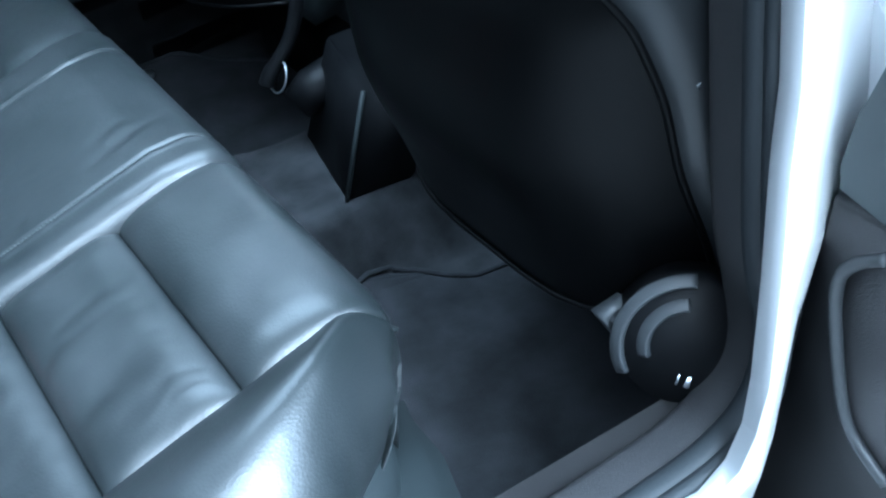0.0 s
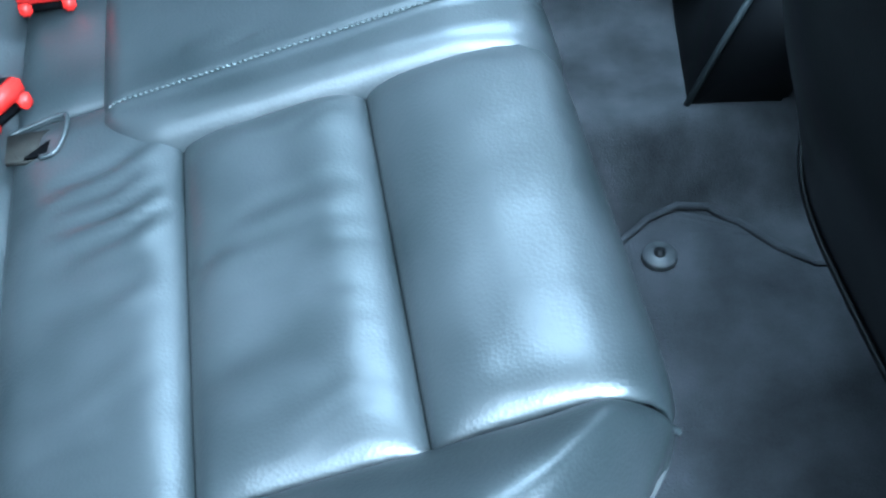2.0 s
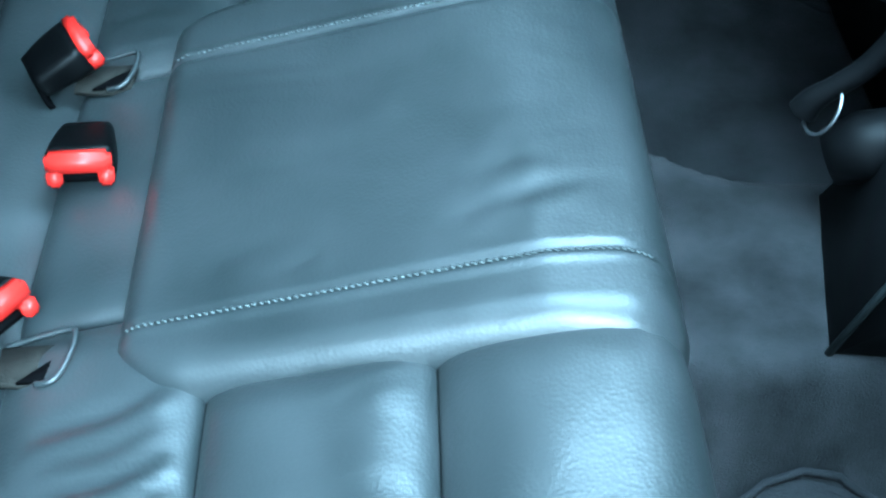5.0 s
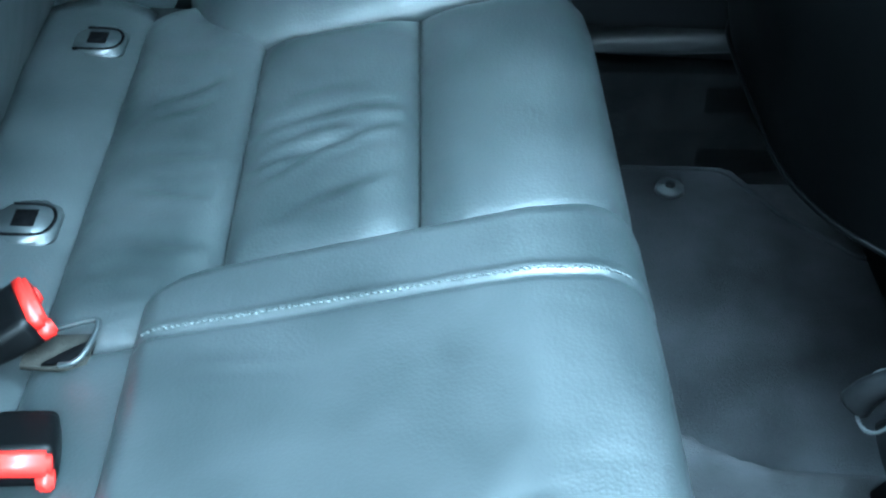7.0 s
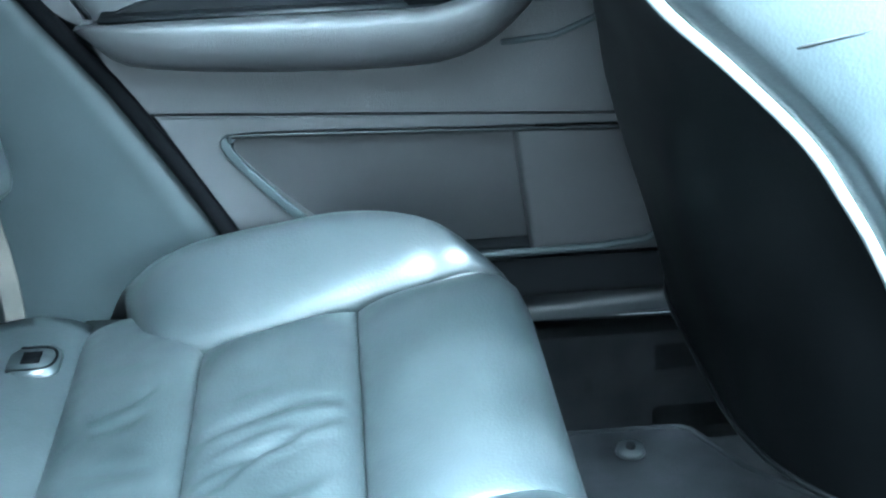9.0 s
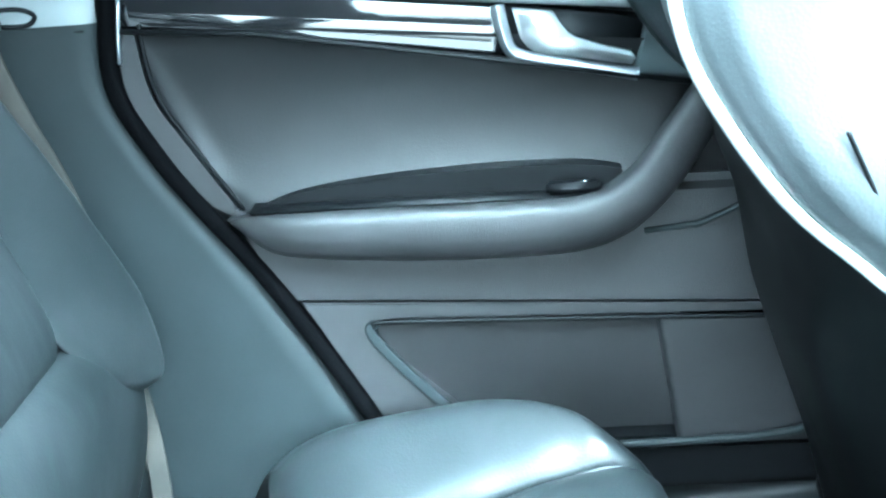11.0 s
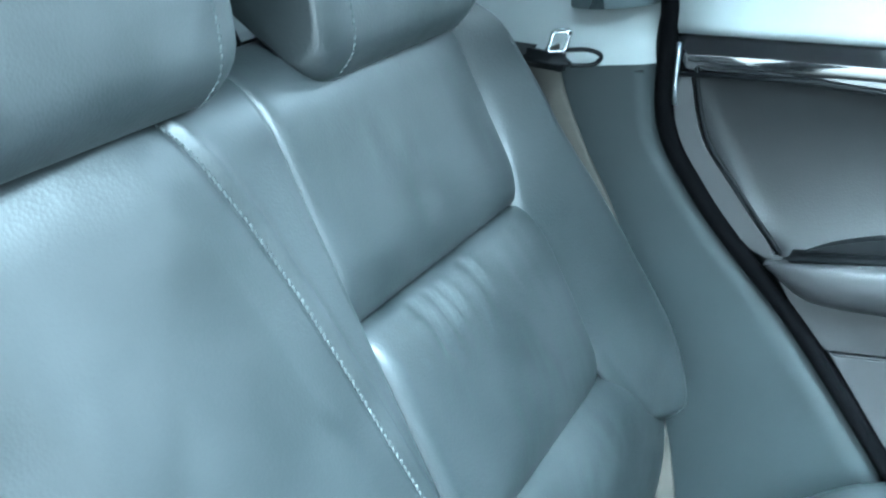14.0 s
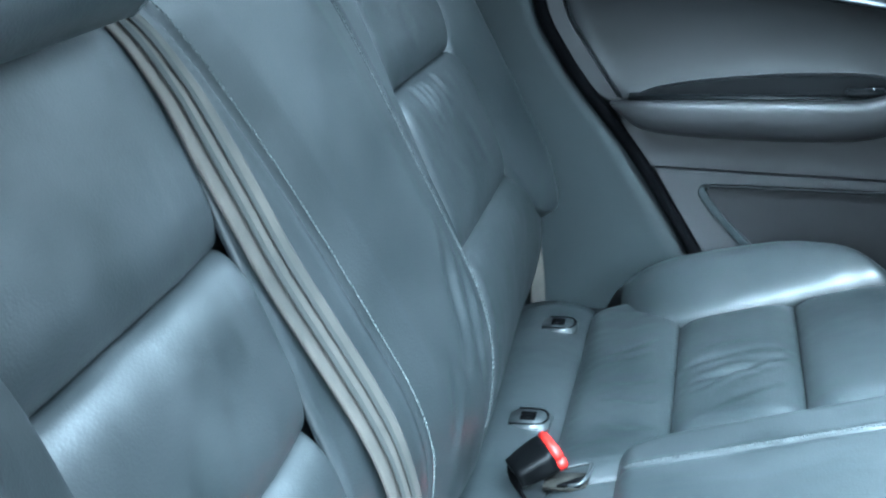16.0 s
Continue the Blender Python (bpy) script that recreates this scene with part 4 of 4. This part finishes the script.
part("pocket_groove", sweep(smooth_line([(-0.262, 0.699, 0.424), (-0.258, 0.6975, 0.4345), (-0.246, 0.6975, 0.4375), (-0.10, 0.6975, 0.4335), (0.022, 0.6975, 0.4295), (0.13, 0.6975, 0.4255)], 40), ring(0.0026, 6)), DARK, door, "dark groove over the pocket")
# armrest
arm = [(-0.384, 0.552), (-0.36, 0.557), (-0.32, 0.559), (-0.22, 0.560), (-0.12, 0.560), (-0.055, 0.563), (-0.015, 0.583), (0.02, 0.627), (0.05, 0.667), (0.09, 0.712)]
arm_w = [0.012, 0.030, 0.045, 0.052, 0.053, 0.052, 0.050, 0.044, 0.038, 0.034]
arm_h = [0.008, 0.034, 0.046, 0.054, 0.056, 0.054, 0.047, 0.044, 0.042, 0.040]


def armrest_at(u, v):
    p = curve_at([(x, z, 0) for x, z in arm], u)
    w = curve_at([(a, 0, 0) for a in arm_w], u).x
    h = curve_at([(a, 0, 0) for a in arm_h], u).x
    sec = [(0, 0.02), (0, w * 0.5), (0, w * 0.85), (-0.15 * h, w), (-0.5 * h, w * 0.98), (-0.85 * h, w * 0.75), (-h, w * 0.4), (-h, 0.0), (-h, -0.02)]
    q = curve_at([(a, b, 0) for a, b in sec], v)
    d = (curve_at([(x, z, 0) for x, z in arm], min(1, u + 0.02)) - curve_at([(x, z, 0) for x, z in arm], max(0, u - 0.02))).normalized()
    return Vector((p.x - d.y * q.x, 0.700 - q.y, p.y + d.x * q.x))


part("armrest", sheet(armrest_at, even(60), even(30), close=False), DOORSKIN, door, "rounded armrest with pull handle")
part("armrest_tray", slab([(p.x, p.y) for p in smooth_line([(-0.368, 0.555, 0), (-0.32, 0.572, 0), (-0.24, 0.582, 0), (-0.14, 0.587, 0), (-0.06, 0.586, 0), (-0.02, 0.580, 0)], 24)] + [(-0.01, 0.54), (-0.33, 0.54)], 0.689, 0.72, 0), DARK, door, "dark armrest recess", smooth=False)
part("tray_floor", block((0.34, 0.03, 0.004), pose(-0.19, 0.684, 0.5615), 0.001), DARK, door)
part("window_switch", block((0.05, 0.018, 0.010), pose(-0.065, 0.678, 0.568, 0, 0, 0), 0.003), DARK, door, "black window switch")
part("switch_mark", block((0.014, 0.003, 0.001), pose(-0.055, 0.676, 0.5736), 0), CHROME, door)
part("door_groove", sweep([Vector((0.0, 0.696, 0.517)), Vector((0.05, 0.694, 0.522)), Vector((0.085, 0.693, 0.537)), Vector((0.12, 0.693, 0.56))], ring(0.003, 8)), SIDE, door)


def cap_at(u, v):
    x = -0.464 + 1.2 * u
    base = 0.766 - 0.10 * u * 1.2 * 0.9
    pts = [(0.716, -0.004), (0.699, 0.004), (0.702, 0.022), (0.712, 0.044), (0.728, 0.062), (0.75, 0.072), (0.78, 0.074)]
    p = curve_at([(a, b, 0) for a, b in pts], v)
    return Vector((x, p.x, base + p.y))


part("upper_ledge", sheet(cap_at, even(20), even(24)), PALE, door, "soft pale grey window ledge")
part("window_frame", sweep(smooth_line([(-0.462, 0.742, 0.845), (-0.450, 0.742, 0.875), (-0.40, 0.74, 0.95), (-0.30, 0.735, 1.05), (-0.15, 0.72, 1.13), (0.2, 0.70, 1.18), (0.75, 0.69, 1.15)], 40), round_rect(0.05, 0.04, 0.012, 3)), DARK, door, "black window frame")
glass = part("window_pane", slab([(-0.46, 0.85), (-0.44, 0.90), (-0.28, 1.07), (-0.1, 1.14), (0.7, 1.16), (0.75, 0.76)], 0.752, 0.756, 0), GLASS, door, "clear window pane")
glass.visible_shadow = False

# ---------------------------------------------------------------- side trim behind the far door
side = empty("side_trim", (-0.6, 0.72, 0.25), "grey plastic side trim panel with a fine joint beside the backrest", "trim panel", kind="structure")


def trim_at(u, v):
    z = 0.22 + 0.517 * v
    x1 = float(np.interp(z, [p.y for p in seal_fine[::-1]], [p.x for p in seal_fine[::-1]])) - 0.006
    x = -0.80 + (x1 + 0.80) * u
    y = 0.702 + 0.010 * (1 - rounded((1 - u) * 0.4, 0.02)) - 0.012 * math.exp(-((x + 0.62) / 0.10) ** 2)
    return Vector((x, y, z))


part("lower_trim", sheet(trim_at, even(30), even(40), close=False), SIDE, side)
part("joint", sweep([Vector((-0.62, 0.6990, 0.7305)), Vector((-0.496, 0.7000, 0.7305))], ring(0.0012, 6)), DARK, side)
part("upper_trim", sheet(lambda u, v: Vector((-0.80 + 0.314 * u, 0.6995 + 0.010 * (1 - rounded((1 - u) * 0.31, 0.02)) + 0.11 * max(0, v - 0.25) ** 1.4, 0.731 + 0.084 * v)), even(20), even(10), close=False), PALE, side, "pale upper trim above the joint")
part("pillar_cover", sheet(lambda u, v: Vector((-0.528 + (0.044 + 0.01 * v) * math.sin(2 * math.pi * u), 0.735 - 0.045 * max(-0.6, math.cos(2 * math.pi * u)), 0.790 + 0.34 * v)), [0, 0.06, 0.12, 0.18, 0.24, 0.3, 0.4, 0.5, 0.6, 0.7, 0.76, 0.82, 0.88, 0.94, 1.0], even(10)), TRIM, side, "grey pillar cover")

# unseen mirrored trim and pillar cover, added to block light from the rear bench
near_side = empty("side_trim", (-0.6, -0.68, 0.25), "unseen grey side trim panel that keeps light off the rear bench", "trim panel", kind="structure")
part("lower_trim", sheet(lambda u, v: Vector(mirror(trim_at(u, v))), even(20), even(30), close=False), SIDE, near_side)
part("upper_trim", sheet(lambda u, v: Vector(mirror((-0.80 + 0.314 * u, 0.6995 + 0.11 * max(0, v - 0.25) ** 1.4, 0.731 + 0.084 * v))), even(12), even(8), close=False), PALE, near_side)
part("pillar_cover", sweep([Vector((-0.53, -0.70, 0.79)), Vector((-0.50, -0.68, 0.95)), Vector((-0.42, -0.66, 1.13))], round_rect(0.05, 0.13, 0.02, 3), side=(0, 1, 0)), TRIM, near_side)

# ---------------------------------------------------------------- car body round the cabin
body = empty("car_body", (0.2, 0.018, 0.0), "white car body with dark grey cloth roof lining", "car body", kind="structure")
def roof_panel(x0, x1, z0, half):
    """Curved roof sheet with the opening of the added, unseen glass panel left out."""
    bm = sheet(lambda u, v: Vector((x0 + (x1 - x0) * u, MID - half + 2 * half * v, z0 - 0.05 * (2 * u - 1) ** 2 - 0.05 * (2 * v - 1) ** 2)), even(26), even(18), close=False)
    gone = [f for f in bm.faces if -0.30 < f.calc_center_median().x < 0.42 and abs(f.calc_center_median().y - MID) < 0.41]
    bmesh.ops.delete(bm, geom=gone, context="FACES")
    return bm


part("roof", roof_panel(-1.25, 1.25, 1.20, 0.68), ROOFCLOTH, body, "dark grey cloth roof lining")
part("roof_skin", roof_panel(-1.27, 1.27, 1.235, 0.71), PAINT, body)
# unseen roof pane, added to go with the overhead fill lamp
part("unseen_roof_glass", sheet(lambda u, v: Vector((-0.36 + 0.84 * u, MID - 0.44 + 0.88 * v, 1.226 - 0.02 * (2 * v - 1) ** 2)), even(4), even(6), close=False), GLASS, body, "clear glass roof panel, unseen and added for the overhead light")
part("rear_window", sheet(lambda u, v: Vector((-1.37 + 0.15 * u, MID - 0.60 + 1.2 * v, 0.80 + 0.32 * u)), even(4), even(6), close=False), TINTED, body, "dark tinted rear window")
screen = part("windscreen", sheet(lambda u, v: Vector((1.46 - 0.26 * u, MID - 0.66 + 1.32 * v, 0.80 + 0.37 * u)), even(4), even(6), close=False), GLASS, body, "clear windscreen")
screen.visible_shadow = False
part("boot_floor", block((0.62, 1.2, 0.03), pose(-1.1, 0.02, 0.30), 0.01), CARPET, body)
part("parcel_shelf", block((0.42, 1.16, 0.02), pose(-0.98, 0.02, 0.80), 0.008), PALE, body, "pale grey parcel shelf")
part("tailgate", block((0.06, 1.30, 0.75), pose(-1.38, 0.02, 0.43), 0.02), PAINT, body)
for k in (1, -1):
    def fx(p, kk=k):
        return Vector(p) if kk > 0 else Vector(mirror(p))
    part("rear_quarter", block((0.66, 0.05, 0.60), Matrix.Translation(fx((-1.02, 0.745, 0.49))), 0.02), PAINT, body)
    part("quarter_trim", sheet(lambda u, v, f=fx: f((-0.60 - 0.72 * u, 0.790 - 0.02 * u - 0.11 * v, 0.79 + 0.33 * v)), even(8), even(10), close=False), PALE, body, "pale grey quarter trim")
    part("roof_rail", sweep([fx(p) for p in ((-1.2, 0.66, 1.10), (-0.6, 0.665, 1.17), (0.1, 0.665, 1.18), (0.6, 0.65, 1.14), (1.25, 0.62, 0.85))], round_rect(0.06, 0.07, 0.02, 3)), ROOFCLOTH, body)
    part("rear_pillar", sweep([fx(p) for p in ((-1.2, 0.66, 1.10), (-1.36, 0.68, 0.80))], round_rect(0.08, 0.16, 0.02, 3)), ROOFCLOTH, body)
part("sill_beam", block((1.9, 0.09, 0.16), pose(0.2, 0.875, 0.06), 0.02), PAINT, body)
part("sill_beam", block((0.88, 0.06, 0.20), pose(-0.32, -0.735, 0.12), 0.02), PAINT, body)
part("sill_beam", block((1.0, 0.06, 0.14), pose(0.72, -0.690, 0.09), 0.02), DARK, body, "black inner sill")
part("middle_pillar", sweep([Vector((0.26, 0.745, 0.17)), Vector((0.22, 0.735, 0.8)), Vector((0.16, 0.69, 1.16))], round_rect(0.06, 0.12, 0.02, 3)), TRIM, body)
part("dashboard", block((0.35, 1.36, 0.40), pose(1.28, 0.018, 0.62), 0.08, 4), DARK, body, "black dashboard")
part("bulkhead", block((0.06, 1.5, 0.85), pose(1.45, 0.018, 0.40), 0.02), DARK, body)
part("front_door", block((0.95, 0.07, 0.68), pose(0.78, 0.77, 0.54), 0.03), PAINT, body)
part("front_door", block((0.95, 0.07, 0.68), pose(0.78, -0.735, 0.54), 0.03), PAINT, body)

# open doorway: painted edge, seal and pillar trim
DOORWAY = [(-0.44, 0.36), (-0.36, 0.292), (-0.20, 0.276), (-0.06, 0.276), (0.030, 0.278), (0.078, 0.281), (0.130, 0.288), (0.168, 0.310), (0.182, 0.36), (0.172, 0.45), (0.174, 0.60), (0.178, 0.75), (0.178, 0.95), (0.15, 1.12)]
dw = [curve_at([(x, 0, z) for x, z in DOORWAY], i / 80) for i in range(81)]


def beside(y, off):
    """The doorway's line at the depth y, moved outward by off."""
    out = []
    for i, p in enumerate(dw):
        d = (dw[min(i + 1, 80)] - dw[max(i - 1, 0)]).normalized()
        out.append(Vector((p.x + d.z * off, y, p.z - d.x * off)))
    return out


part("doorway_trim", sweep(beside(-0.680, 0.030), round_rect(0.05, 0.026, 0.010, 3), side=(0, 1, 0)), DOORSKIN, body, "grey doorway trim")
part("doorway_seal", sweep(beside(-0.712, 0.020), ring(0.015, 12), side=(0, 1, 0)), DOOR_SEAL, body, "black rubber doorway seal")
part("doorway_lip", sweep(beside(-0.728, 0.014), ring(0.008, 8), side=(0, 1, 0)), DOOR_SEAL, body)
part("doorway_paint", sweep([p for p in beside(-0.750, 0.020) if p.x < 0.09], round_rect(0.03, 0.034, 0.010, 3), side=(0, 1, 0)), PAINT, body, "white painted doorway edge")
pillar = [(0.070, 0.278), (0.102, 0.274), (0.130, 0.290), (0.147, 0.318), (0.156, 0.359), (0.166, 0.448), (0.173, 0.539), (0.181, 0.598), (0.182, 0.656), (0.185, 0.80), (0.180, 1.12), (0.40, 1.12), (0.40, 0.80), (0.310, 0.660), (0.262, 0.590), (0.233, 0.556), (0.215, 0.502), (0.181, 0.412), (0.160, 0.313), (0.150, 0.275), (0.136, 0.246), (0.070, 0.246)]
part("pillar_paint", slab(pillar, -0.758, -0.738, 0.003), PAINT, body, "white painted pillar beside the doorway")
part("sill_cover", sheet(lambda u, v: Vector((-0.42 + 0.60 * u, -0.615 - 0.05 * v + 0.02 * v * v, 0.03 + 0.245 * v ** 0.8)), even(12), even(10), close=False), DOORSKIN, body, "dark grey sill cover")
part("pillar_cover", sheet(lambda u, v: Vector((0.212 + 0.10 * u, -0.650 - 0.02 * math.sin(math.pi * u), 0.05 + 1.08 * v)), even(8), even(10), close=False), DARK, body, "black pillar cover")
part("belt_anchor", block((0.016, 0.012, 0.045), pose(0.216, -0.640, 0.552, 20, 62, 0), 0.004), CHROME, body, "chrome belt anchor")

open_door = empty("open_rear_door", (0.24, -0.78, 0.25), "hinge end of the open rear door with grey trim", "car door", kind="structure")
part("door_shell", block((0.05, 0.36, 0.86), pose(0.264, -0.87, 0.55), 0.015), PAINT, open_door, "white painted shell")


def upright(outline, x0, x1):
    bm = bmesh.new()
    a = [bm.verts.new((x0, y, z)) for y, z in outline]
    b = [bm.verts.new((x1, y, z)) for y, z in outline]
    f = bm.faces.new(a)
    bm.faces.new(b[::-1])
    for i in range(len(a)):
        bm.faces.new((a[i], b[i], b[(i + 1) % len(a)], a[(i + 1) % len(a)]))
    bmesh.ops.bevel(bm, geom=list(f.edges), offset=0.004, segments=2, affect="EDGES")
    return bm


part("trim_panel", upright([(-0.763, 0.508), (-0.749, 0.437), (-0.729, 0.337), (-0.705, 0.239), (-0.685, 0.145), (-0.90, 0.15), (-0.90, 0.510)], 0.204, 0.245), DOORSKIN, open_door, "dark grey lower trim")
part("upper_panel", upright([(-0.764, 0.514), (-0.768, 0.536), (-0.781, 0.581), (-0.799, 0.624), (-0.83, 0.66), (-0.92, 0.68), (-0.92, 0.502), (-0.808, 0.504)], 0.206, 0.245), TRIM, open_door, "grey upper trim")
part("panel_rim", sweep(smooth_line([(0.200, -0.815, 0.488), (0.200, -0.790, 0.470), (0.200, -0.776, 0.445), (0.200, -0.777, 0.396), (0.200, -0.791, 0.323), (0.200, -0.830, 0.289)], 30), ring(0.005, 8)), KNOB, open_door, "grey rim")

ground = new("ground")
tagged(ground, "pale concrete ground round the car", "ground", kind="structure")
part("paving", sheet(lambda u, v: Vector((-300 + 600 * u, -300 + 600 * v, -0.36)), even(3), even(3), close=False), GROUND, ground)
